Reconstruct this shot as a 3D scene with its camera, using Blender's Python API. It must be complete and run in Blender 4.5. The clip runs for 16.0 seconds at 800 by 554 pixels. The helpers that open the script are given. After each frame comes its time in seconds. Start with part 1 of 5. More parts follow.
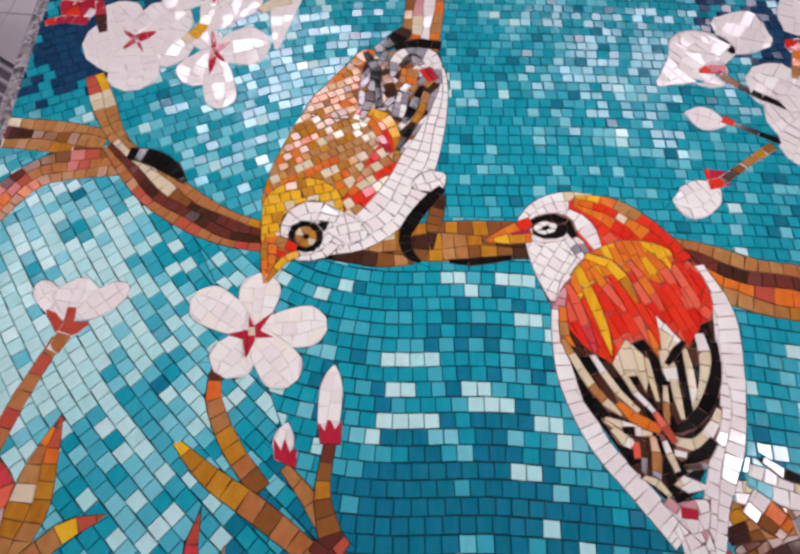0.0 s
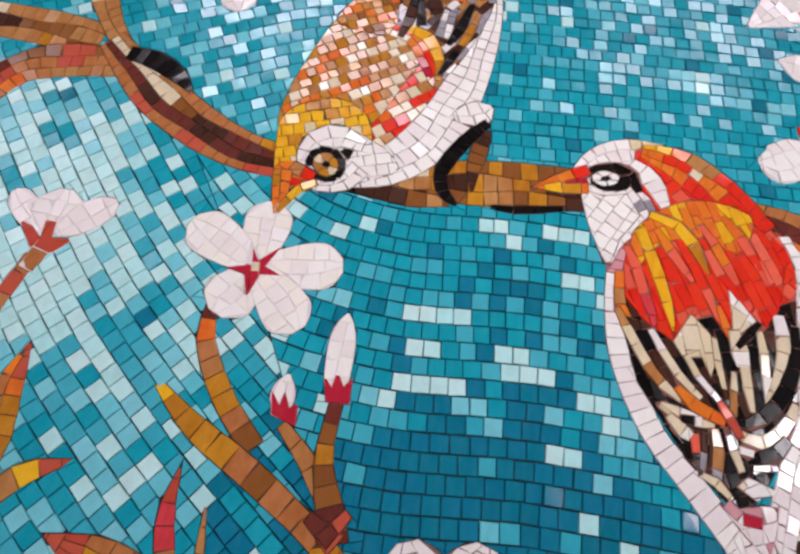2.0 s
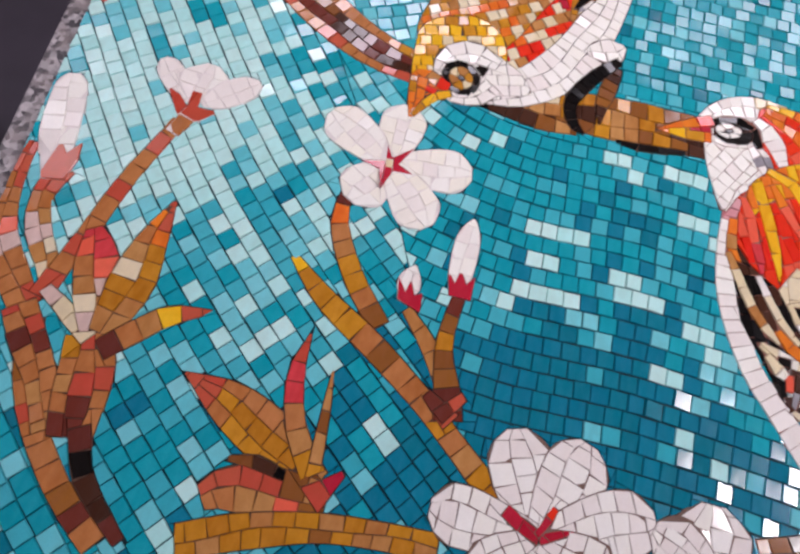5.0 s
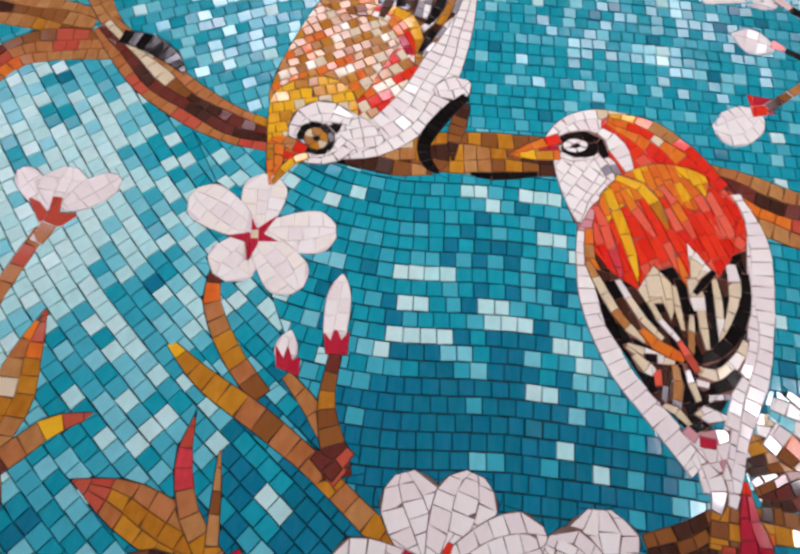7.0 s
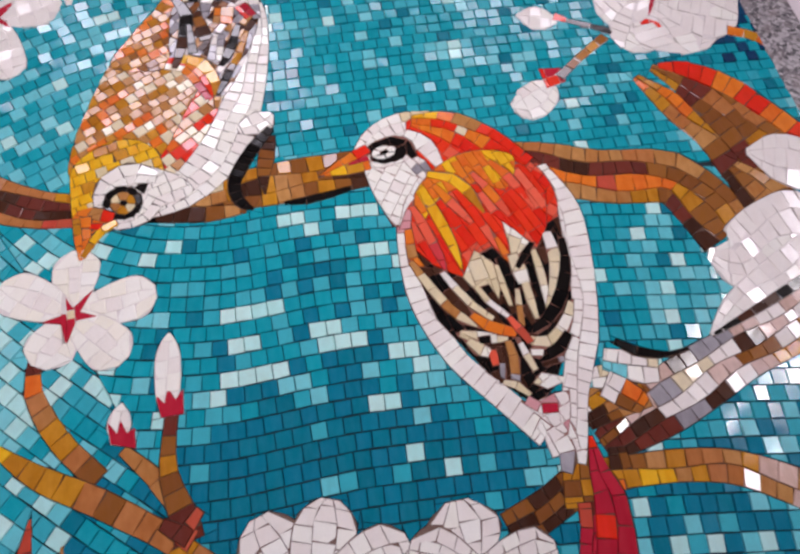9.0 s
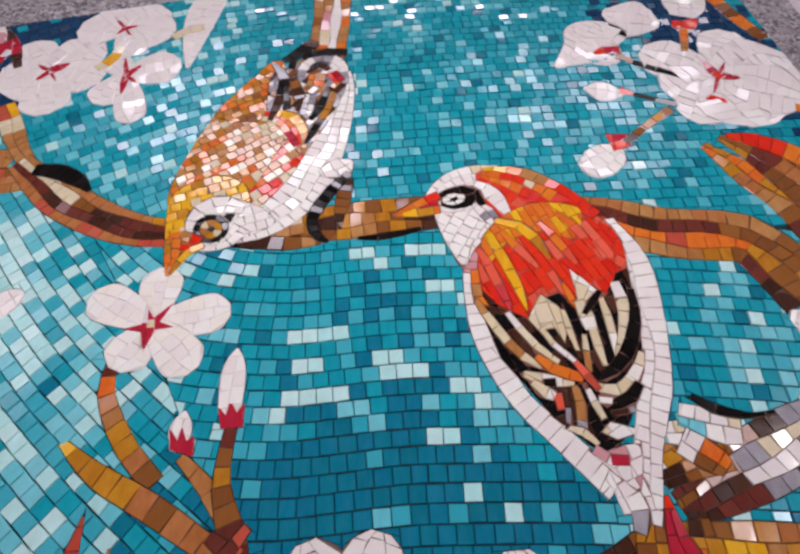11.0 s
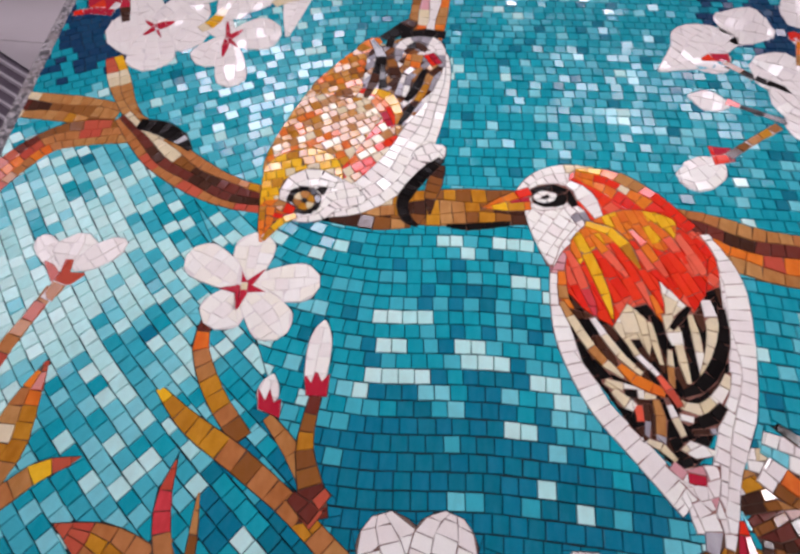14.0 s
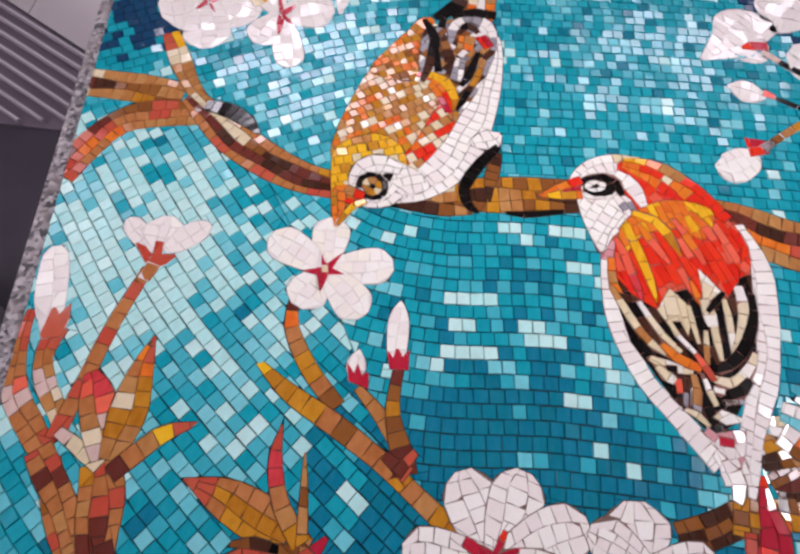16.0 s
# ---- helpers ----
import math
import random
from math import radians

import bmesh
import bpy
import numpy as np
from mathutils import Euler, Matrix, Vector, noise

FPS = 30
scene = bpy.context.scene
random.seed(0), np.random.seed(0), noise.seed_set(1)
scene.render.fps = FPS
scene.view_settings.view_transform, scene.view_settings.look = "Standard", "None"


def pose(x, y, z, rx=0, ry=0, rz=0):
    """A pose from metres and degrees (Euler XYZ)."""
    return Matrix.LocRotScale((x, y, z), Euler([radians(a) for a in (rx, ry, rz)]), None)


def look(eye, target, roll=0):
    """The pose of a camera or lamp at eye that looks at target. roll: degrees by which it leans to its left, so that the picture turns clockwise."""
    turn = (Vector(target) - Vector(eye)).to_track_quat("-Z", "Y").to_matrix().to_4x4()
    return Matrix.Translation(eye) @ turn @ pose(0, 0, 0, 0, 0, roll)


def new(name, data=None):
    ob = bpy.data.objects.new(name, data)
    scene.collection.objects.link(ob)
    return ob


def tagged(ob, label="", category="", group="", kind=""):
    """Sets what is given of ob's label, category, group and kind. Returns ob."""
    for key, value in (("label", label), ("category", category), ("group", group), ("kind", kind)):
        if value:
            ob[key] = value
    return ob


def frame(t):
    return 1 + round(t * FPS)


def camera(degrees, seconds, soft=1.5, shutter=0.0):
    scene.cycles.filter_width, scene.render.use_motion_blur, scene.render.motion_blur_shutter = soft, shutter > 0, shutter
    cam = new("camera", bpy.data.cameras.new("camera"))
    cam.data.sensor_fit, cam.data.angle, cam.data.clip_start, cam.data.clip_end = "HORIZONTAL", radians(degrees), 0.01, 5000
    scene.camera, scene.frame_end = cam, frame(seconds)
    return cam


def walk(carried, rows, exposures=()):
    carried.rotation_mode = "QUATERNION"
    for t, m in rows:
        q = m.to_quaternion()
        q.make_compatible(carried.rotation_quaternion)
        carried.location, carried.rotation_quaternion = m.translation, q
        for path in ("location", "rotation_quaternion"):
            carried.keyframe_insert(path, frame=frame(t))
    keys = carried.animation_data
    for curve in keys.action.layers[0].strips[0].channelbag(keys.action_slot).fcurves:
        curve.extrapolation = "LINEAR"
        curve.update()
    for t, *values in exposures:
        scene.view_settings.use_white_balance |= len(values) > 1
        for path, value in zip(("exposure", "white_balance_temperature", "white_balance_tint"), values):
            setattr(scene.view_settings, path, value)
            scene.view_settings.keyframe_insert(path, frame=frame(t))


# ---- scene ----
cam = camera(78.8, 16.0, soft=2.7)
PATH = [
    (0, (0.027, 0.007, 0.428), (0.0, 0.819, -1.399), 2.7),
    (0.5, (0.04, 0.043, 0.386), (0.022, 0.831, -1.452), 3.0),
    (1, (0.049, 0.05, 0.364), (0.04, 0.825, -1.48), 3.7),
    (1.5, (0.04, 0.035, 0.363), (0.015, 0.786, -1.49), 4.3),
    (2, (0.012, 0.009, 0.358), (-0.035, 0.71, -1.515), 5.9),
    (2.5, (-0.014, -0.023, 0.35), (-0.088, 0.648, -1.533), 7.8),
    (3, (-0.05, -0.062, 0.34), (-0.144, 0.586, -1.549), 9.4),
    (3.2, (-0.059, -0.074, 0.34), (-0.166, 0.569, -1.551), 9.5),
    (5.3, (-0.066, -0.068, 0.354), (-0.097, 0.541, -1.551), 14.4),
    (5.5, (-0.059, -0.063, 0.357), (-0.09, 0.548, -1.547), 13.5),
    (6, (-0.037, -0.05, 0.361), (-0.058, 0.578, -1.538), 11.9),
    (6.5, (-0.019, -0.035, 0.371), (-0.011, 0.603, -1.524), 11.7),
    (7, (0.011, -0.024, 0.381), (0.036, 0.644, -1.504), 9.7),
    (7.5, (0.042, -0.015, 0.382), (0.092, 0.688, -1.49), 8.1),
    (8, (0.081, -0.008, 0.384), (0.181, 0.701, -1.483), 7.3),
    (8.5, (0.116, -0.01, 0.389), (0.27, 0.7, -1.475), 6.9),
    (8.7, (0.128, -0.013, 0.393), (0.299, 0.691, -1.471), 6.8),
    (10.8, (0.115, -0.051, 0.383), (0.134, 0.962, -1.341), -1.6),
    (11, (0.106, -0.058, 0.38), (0.112, 0.982, -1.328), -1.0),
    (11.5, (0.096, -0.058, 0.38), (0.069, 0.992, -1.322), -0.0),
    (12, (0.08, -0.06, 0.379), (0.018, 0.988, -1.323), -0.2),
    (12.5, (0.07, -0.058, 0.383), (-0.023, 0.989, -1.319), -0.6),
    (13, (0.062, -0.057, 0.386), (-0.049, 0.975, -1.323), -0.8),
    (13.5, (0.061, -0.061, 0.386), (-0.055, 0.945, -1.339), -0.6),
    (14, (0.054, -0.058, 0.388), (-0.058, 0.908, -1.359), -0.2),
    (14.5, (0.027, -0.055, 0.397), (-0.036, 0.819, -1.401), 2.4),
    (15, (-0.014, -0.06, 0.43), (-0.082, 0.807, -1.371), 3.3),
    (15.5, (-0.03, -0.057, 0.446), (-0.076, 0.724, -1.395), 3.2),
    (16, (-0.025, -0.056, 0.442), (-0.066, 0.726, -1.398), 3.7),
]
walk(cam, [(t, look(eye, target, roll)) for t, eye, target, roll in PATH],
     [(0.0, 0.04), (2.0, 0.06), (3.0, 0.10), (6.0, 0.10), (8.5, -0.02), (11.5, -0.02), (13.5, 0.05), (15.5, 0.15), (16.0, 0.18)])

# ---- world and lights ----
world = bpy.data.worlds.new("world")
scene.world = world
world.use_nodes = True
sky = world.node_tree.nodes.new("ShaderNodeTexSky")
sky.sky_type, sky.sun_disc = "NISHITA", False
sky.sun_elevation, sky.sun_rotation = radians(35), radians(10)
background = world.node_tree.nodes["Background"]
background.inputs["Strength"].default_value = 0.08
world.node_tree.links.new(sky.outputs["Color"], background.inputs["Color"])

FLOOR_Z = -0.75


def area(name, eye, target, sx, sy, watts, colour):
    data = bpy.data.lights.new(name, "AREA")
    data.shape, data.size, data.size_y, data.energy, data.color = "RECTANGLE", sx, sy, watts, colour
    lamp = new(name, data)
    lamp.matrix_world = look(eye, target)
    return lamp


# unseen ceiling panels: centre, breadth, depth and power; these three follow the glints
PANELS = [
    (-0.8, 2.28, 1.2, 0.6, 23), (1.45, 2.65, 1.4, 0.5, 14), (-2.15, 1.1, 0.7, 1.0, 6),
    # these four are added fill, kept out of the tiles' visible reflections
    (3.3, 0.4, 1.2, 1.8, 92), (0.1, 5.6, 3.4, 0.9, 150), (-2.6, -1.5, 1.0, 2.2, 68), (1.2, -2.1, 1.8, 1.0, 7),
]
for x, y, sx, sy, watts in PANELS:
    area("ceiling_panel_light", (x, y, 1.87), (x, y, 0.0), sx, sy, watts, (1.04, 0.94, 1.085))

# an added, unseen spot: brightens the panel's middle so the near edge falls darker
SPOT_EYE, SPOT_TARGET = Vector((1.9, 0.3, 1.72)), Vector((0.0, 0.28, 0.0))
spot = bpy.data.lights.new("ceiling_spot_light", "SPOT")
spot.energy, spot.color, spot.shadow_soft_size = 165, (1.03, 0.955, 1.0), 0.30
spot.spot_size, spot.spot_blend = radians(22), 1.0
new("ceiling_spot_light", spot).matrix_world = look(SPOT_EYE, SPOT_TARGET)


# ---- materials ----
def node(tree, kind, **values):
    n = tree.nodes.new(kind)
    for key, value in values.items():
        n.inputs[key].default_value = value
    return n


def base(name, rough=0.5, metal=0.0):
    mat = bpy.data.materials.new(name)
    mat.use_nodes = True
    bsdf = mat.node_tree.nodes["Principled BSDF"]
    bsdf.inputs["Roughness"].default_value = rough
    bsdf.inputs["Metallic"].default_value = metal
    return mat, mat.node_tree, bsdf


def piece_random(tree):
    """A random number for each tile, single or joined."""
    info, geo = tree.nodes.new("ShaderNodeObjectInfo"), tree.nodes.new("ShaderNodeNewGeometry")
    add = tree.nodes.new("ShaderNodeMath")
    add.operation = "ADD"
    tree.links.new(info.outputs["Random"], add.inputs[0])
    tree.links.new(geo.outputs["Random Per Island"], add.inputs[1])
    frac = tree.nodes.new("ShaderNodeMath")
    frac.operation = "FRACT"
    tree.links.new(add.outputs[0], frac.inputs[0])
    return frac.outputs[0]


def mix(tree, a, b, factor, blend="MIX"):
    m = tree.nodes.new("ShaderNodeMix")
    m.data_type, m.blend_type = "RGBA", blend
    for value, slot in ((factor, m.inputs[0]), (a, m.inputs[6]), (b, m.inputs[7])):
        if isinstance(value, (int, float, tuple)):
            slot.default_value = value
        else:
            tree.links.new(value, slot)
    return m.outputs[2]


def ramp(tree, source, low, high):
    r = node(tree, "ShaderNodeMapRange")
    r.inputs["From Min"].default_value, r.inputs["From Max"].default_value = low, high
    tree.links.new(source, r.inputs["Value"])
    return r.outputs["Result"]


def noise_of(tree, scale, detail=3.0, stretch=None, rough=0.5):
    coord = tree.nodes.new("ShaderNodeTexCoord")
    out = coord.outputs["Object"]
    if stretch:
        mapping = node(tree, "ShaderNodeMapping", Scale=stretch)
        tree.links.new(out, mapping.inputs["Vector"])
        out = mapping.outputs["Vector"]
    n = node(tree, "ShaderNodeTexNoise", Scale=scale, Detail=detail, Roughness=rough)
    tree.links.new(out, n.inputs["Vector"])
    return n.outputs["Fac"]


def glass_tile(name, colour, other, rough=0.10, swirl=0.35, glint=0.5):
    """Opaque cut glass: each tile takes a shade between two colours, with streaks inside and a slightly wavy gloss."""
    mat, tree, bsdf = base(name, rough)
    pick = piece_random(tree)
    shade = mix(tree, (*colour, 1), (*other, 1), pick)
    streak = ramp(tree, noise_of(tree, 160, 4, (1, 0.35, 1)), 0.35, 0.7)
    pale = tuple(min(1, c * 1.35 + 0.03) for c in colour)
    factor = node(tree, "ShaderNodeMath")
    factor.operation = "MULTIPLY"
    factor.inputs[1].default_value = swirl
    tree.links.new(streak, factor.inputs[0])
    shade = mix(tree, shade, (*pale, 1), factor.outputs[0])
    cloud = node(tree, "ShaderNodeMath")
    cloud.operation = "MULTIPLY"
    cloud.inputs[1].default_value = swirl
    tree.links.new(ramp(tree, noise_of(tree, 75, 4, None, 0.6), 0.42, 0.72), cloud.inputs[0])
    shade = mix(tree, shade, (*(c * 0.68 for c in other), 1), cloud.outputs[0])
    fine = ramp(tree, noise_of(tree, 900, 2), 0.3, 0.7)
    dirt = node(tree, "ShaderNodeMath")
    dirt.operation = "MULTIPLY"
    dirt.inputs[1].default_value = 0.16
    tree.links.new(fine, dirt.inputs[0])
    dark = tuple(c * 0.6 for c in colour)
    tree.links.new(mix(tree, shade, (*dark, 1), dirt.outputs[0]), bsdf.inputs["Base Color"])
    tree.links.new(ramp2(tree, noise_of(tree, 260, 3), rough * 0.7, rough * 1.6), bsdf.inputs["Roughness"])
    bsdf.inputs["Specular IOR Level"].default_value = glint
    bump = node(tree, "ShaderNodeBump", Strength=0.16, Distance=0.0006)
    tree.links.new(noise_of(tree, 110, 2), bump.inputs["Height"])
    tree.links.new(bump.outputs["Normal"], bsdf.inputs["Normal"])
    return mat


def ramp2(tree, source, low, high):
    r = node(tree, "ShaderNodeMapRange")
    r.inputs["To Min"].default_value, r.inputs["To Max"].default_value = low, high
    tree.links.new(source, r.inputs["Value"])
    return r.outputs["Result"]


GLASS = {
    "1": glass_tile("navy_glass", (0.006, 0.035, 0.10), (0.008, 0.07, 0.15)),
    "2": glass_tile("deep_teal_glass", (0.003, 0.17, 0.24), (0.004, 0.21, 0.29)),
    "8": glass_tile("sea_blue_glass", (0.003, 0.170, 0.262), (0.005, 0.220, 0.318)),
    "3": glass_tile("teal_glass", (0.004, 0.30, 0.37), (0.010, 0.38, 0.45)),
    "4": glass_tile("turquoise_glass", (0.025, 0.38, 0.46), (0.08, 0.47, 0.54)),
    "5": glass_tile("aqua_glass", (0.12, 0.55, 0.61), (0.25, 0.65, 0.69)),
    "6": glass_tile("mint_glass", (0.42, 0.80, 0.76), (0.62, 0.88, 0.82)),
    "W": glass_tile("white_glass", (0.94, 0.91, 0.81), (0.95, 0.93, 0.86), swirl=0.15),
    "P": glass_tile("pearl_white_glass", (0.88, 0.81, 0.75), (0.91, 0.86, 0.79), swirl=0.15),
    "R": glass_tile("red_glass", (0.72, 0.016, 0.008), (0.85, 0.055, 0.014)),
    "Q": glass_tile("coral_glass", (0.80, 0.09, 0.045), (0.85, 0.16, 0.09)),
    "C": glass_tile("crimson_glass", (0.42, 0.012, 0.030), (0.54, 0.022, 0.05)),
    "O": glass_tile("orange_glass", (0.80, 0.22, 0.02), (0.74, 0.13, 0.02)),
    "A": glass_tile("amber_glass", (0.58, 0.26, 0.018), (0.42, 0.15, 0.012)),
    "Y": glass_tile("yellow_glass", (0.90, 0.50, 0.02), (0.80, 0.36, 0.012)),
    "T": glass_tile("tan_glass", (0.52, 0.26, 0.085), (0.42, 0.16, 0.04)),
    "E": glass_tile("cream_glass", (0.72, 0.60, 0.36), (0.80, 0.70, 0.50)),
    "B": glass_tile("brown_glass", (0.21, 0.07, 0.018), (0.34, 0.13, 0.025)),
    "D": glass_tile("dark_brown_glass", (0.045, 0.016, 0.009), (0.085, 0.03, 0.015)),
    "K": glass_tile("black_glass", (0.004, 0.0035, 0.0035), (0.010, 0.007, 0.006), swirl=0.1),
    "M": glass_tile("pink_glass", (0.62, 0.24, 0.26), (0.70, 0.40, 0.40)),
    "I": glass_tile("ivory_glass", (0.93, 0.89, 0.75), (0.93, 0.88, 0.78), swirl=0.15),
    "V": glass_tile("brick_red_glass", (0.50, 0.060, 0.035), (0.56, 0.12, 0.06)),
    "U": glass_tile("terracotta_glass", (0.50, 0.20, 0.065), (0.42, 0.14, 0.035)),
    "Z": glass_tile("rose_glass", (0.68, 0.055, 0.075), (0.60, 0.05, 0.05)),
    "N": glass_tile("oxblood_glass", (0.12, 0.026, 0.018), (0.20, 0.04, 0.024)),
    "H": glass_tile("blush_glass", (0.70, 0.52, 0.46), (0.62, 0.42, 0.33)),
    "S": glass_tile("silver_grey_glass", (0.40, 0.38, 0.40), (0.26, 0.24, 0.26)),
}


def speckled(name, dark, pale, scale=260.0, rough=0.45):
    """Granite: crystals of two scales in greys."""
    mat, tree, bsdf = base(name, rough)
    coord = tree.nodes.new("ShaderNodeTexCoord")
    cells = node(tree, "ShaderNodeTexVoronoi", Scale=scale)
    tree.links.new(coord.outputs["Object"], cells.inputs["Vector"])
    split = tree.nodes.new("ShaderNodeSeparateColor")
    tree.links.new(cells.outputs["Color"], split.inputs["Color"])
    one = mix(tree, (*dark, 1), (*pale, 1), ramp(tree, split.outputs[0], 0.15, 0.9))
    two = mix(tree, one, (0.30, 0.25, 0.24, 1), ramp(tree, noise_of(tree, 60, 5), 0.45, 0.75))
    tree.links.new(two, bsdf.inputs["Base Color"])
    bump = node(tree, "ShaderNodeBump", Strength=0.25, Distance=0.0008)
    tree.links.new(split.outputs[1], bump.inputs["Height"])
    tree.links.new(bump.outputs["Normal"], bsdf.inputs["Normal"])
    return mat


def plain(name, colour, rough=0.6, metal=0.0, spread=0.25, scale=8.0, bump_size=0.0005):
    """A surface of one colour with cloudy stains, fine grain and small relief."""
    mat, tree, bsdf = base(name, rough, metal)
    dark = tuple(c * (1 - spread) for c in colour)
    big = mix(tree, (*colour, 1), (*dark, 1), ramp(tree, noise_of(tree, scale, 4), 0.35, 0.75))
    small = mix(tree, big, (*(c * 0.7 for c in colour), 1), ramp(tree, noise_of(tree, scale * 45, 2), 0.62, 0.9))
    tree.links.new(small, bsdf.inputs["Base Color"])
    tree.links.new(ramp2(tree, noise_of(tree, scale * 3, 3), rough * 0.8, min(1, rough * 1.25)), bsdf.inputs["Roughness"])
    bump = node(tree, "ShaderNodeBump", Strength=0.2, Distance=bump_size)
    tree.links.new(noise_of(tree, scale * 30, 3), bump.inputs["Height"])
    tree.links.new(bump.outputs["Normal"], bsdf.inputs["Normal"])
    return mat


GROUT = plain("dark_grout", (0.004, 0.026, 0.036), 0.9, scale=60, bump_size=0.0004)
PALE_GROUT = plain("pale_grout", (0.80, 0.74, 0.70), 0.9, scale=60, bump_size=0.0004)
BIRD_GROUT = plain("warm_grey_grout", (0.20, 0.12, 0.09), 0.9, scale=60, bump_size=0.0004)
BROWN_GROUT = plain("brown_grout", (0.12, 0.06, 0.035), 0.9, scale=60, bump_size=0.0004)
DARK_GROUT = plain("umber_grout", (0.10, 0.062, 0.045), 0.9, scale=60, bump_size=0.0004)
RED_GROUT = plain("russet_grout", (0.30, 0.12, 0.085), 0.9, scale=60, bump_size=0.0004)
GRANITE = speckled("grey_granite", (0.05, 0.045, 0.05), (0.50, 0.46, 0.46))
# greys of the unseen walls and ceiling, kept dark to dim reflections in the glass
WALL_PAINT = plain("grey_wall_paint", (0.24, 0.23, 0.24), 0.9, spread=0.08, scale=2)
CEILING_PAINT = plain("grey_ceiling_paint", (0.08, 0.078, 0.08), 0.9, spread=0.05, scale=2)
FLOOR_TILE = plain("pale_floor_tile", (0.62, 0.56, 0.56), 0.3, spread=0.08, scale=3, bump_size=0.0002)
FLOOR_JOINT = plain("floor_joint", (0.20, 0.18, 0.18), 0.9, scale=20)
CHARCOAL = plain("charcoal_lacquer", (0.030, 0.022, 0.034), 0.5, spread=0.3, scale=6)
GREY_METAL = plain("grey_painted_metal", (0.48, 0.44, 0.46), 0.4, 0.2, spread=0.15, scale=12)
GREY_PANEL = plain("mauve_grey_lacquer", (0.13, 0.10, 0.125), 0.5, spread=0.3, scale=5)
GREY_CLOTH = plain("grey_upholstery", (0.10, 0.09, 0.10), 0.9, spread=0.3, scale=25, bump_size=0.001)


# ---- small mesh tools ----
def link_mesh(name, verts, faces, mats, parent=None, slots=None, label=""):
    me = bpy.data.meshes.new(name)
    me.from_pydata(verts, [], faces)
    for m in mats:
        me.materials.append(m)
    if slots is not None:
        me.polygons.foreach_set("material_index", slots)
    me.update()
    ob = new(name, me)
    ob.parent = parent
    if label:
        ob["label"] = label
    return ob


def part(name, bm, material, parent=None, label=""):
    me = bpy.data.meshes.new(name)
    bmesh.ops.recalc_face_normals(bm, faces=bm.faces)
    bm.to_mesh(me)
    bm.free()
    me.materials.append(material)
    ob = new(name, me)
    ob.parent = parent
    if label:
        ob["label"] = label
    return ob


def block(x0, x1, y0, y1, z0, z1, bevel=0.0, segments=2):
    bm = bmesh.new()
    bmesh.ops.create_cube(bm, size=1, matrix=Matrix.Translation(((x0 + x1) / 2, (y0 + y1) / 2, (z0 + z1) / 2)) @ Matrix.Diagonal((x1 - x0, y1 - y0, z1 - z0, 1)))
    if bevel:
        bmesh.ops.bevel(bm, geom=bm.edges[:], offset=bevel, segments=segments, affect="EDGES", profile=0.6)
    return bm


def prism(corners, z0, z1, bevel=0.0):
    bm = bmesh.new()
    low = [bm.verts.new((x, y, z0)) for x, y in corners]
    face = bm.faces.new(low)
    up = bmesh.ops.extrude_face_region(bm, geom=[face])
    for v in up["geom"]:
        if isinstance(v, bmesh.types.BMVert):
            v.co.z = z1
    if bevel:
        bmesh.ops.bevel(bm, geom=[e for e in bm.edges if all(abs(v.co.z - z1) < 1e-6 for v in e.verts)], offset=bevel, segments=3, affect="EDGES", profile=0.6)
    return bm


# ---- the room ----
# walls and ceiling are unseen, added to enclose the light
X0, X1, Y0, Y1, TOP = -3.2, 4.0, -3.2, 6.3, 1.9
room_walls = [
    ("wall_south", (X0, X1, Y0 - 0.15, Y0)),
    ("wall_north", (X0, X1, Y1, Y1 + 0.15)),
    ("wall_west", (X0 - 0.15, X0, Y0 - 0.15, Y1 + 0.15)),
    ("wall_east", (X1, X1 + 0.15, Y0 - 0.15, Y1 + 0.15)),
]
for name, (a, b, c, d) in room_walls:
    tagged(part(name, block(a, b, c, d, FLOOR_Z, TOP), WALL_PAINT), "unseen room wall in plain grey, added round the table", "wall", kind="structure")
tagged(part("ceiling", block(X0 - 0.15, X1 + 0.15, Y0 - 0.15, Y1 + 0.15, TOP, TOP + 0.1), CEILING_PAINT), "unseen plain ceiling, added in dark grey to dim reflections", "ceiling", kind="structure")
floor = tagged(part("floor", block(X0 - 0.15, X1 + 0.15, Y0 - 0.15, Y1 + 0.15, FLOOR_Z - 0.1, FLOOR_Z - 0.004), FLOOR_JOINT), "pale glazed floor tiles with thin dark joints", "floor", kind="structure")

# ---- things round the panel ----
# Measures of the panel are in centimetres on the tabletop's plane; its tiles' faces lie at z = 0.
PANEL = [(-45.5, 57.3), (-33.9, -24.0), (61.2, -26.0), (59.8, 45.0), (58.2, 70.0), (-20.0, 63.6)]
SLAB = [(-48.6, 66.0), (-35.4, -30.0), (68.0, -32.0), (65.5, 78.0)]


def table():
    thing = tagged(new("display_table"), "table with a speckled grey granite top under the mosaic", "table")
    part("tabletop", prism([(x / 100, y / 100) for x, y in SLAB], -0.034, -0.004, 0.003), GRANITE, thing, "speckled grey granite slab")
    for x in (-0.22, 0.52):
        for y in (-0.18, 0.55):
            part("leg", block(x - 0.03, x + 0.03, y - 0.03, y + 0.03, FLOOR_Z, -0.034, 0.004), CHARCOAL, thing)
    return thing


table()


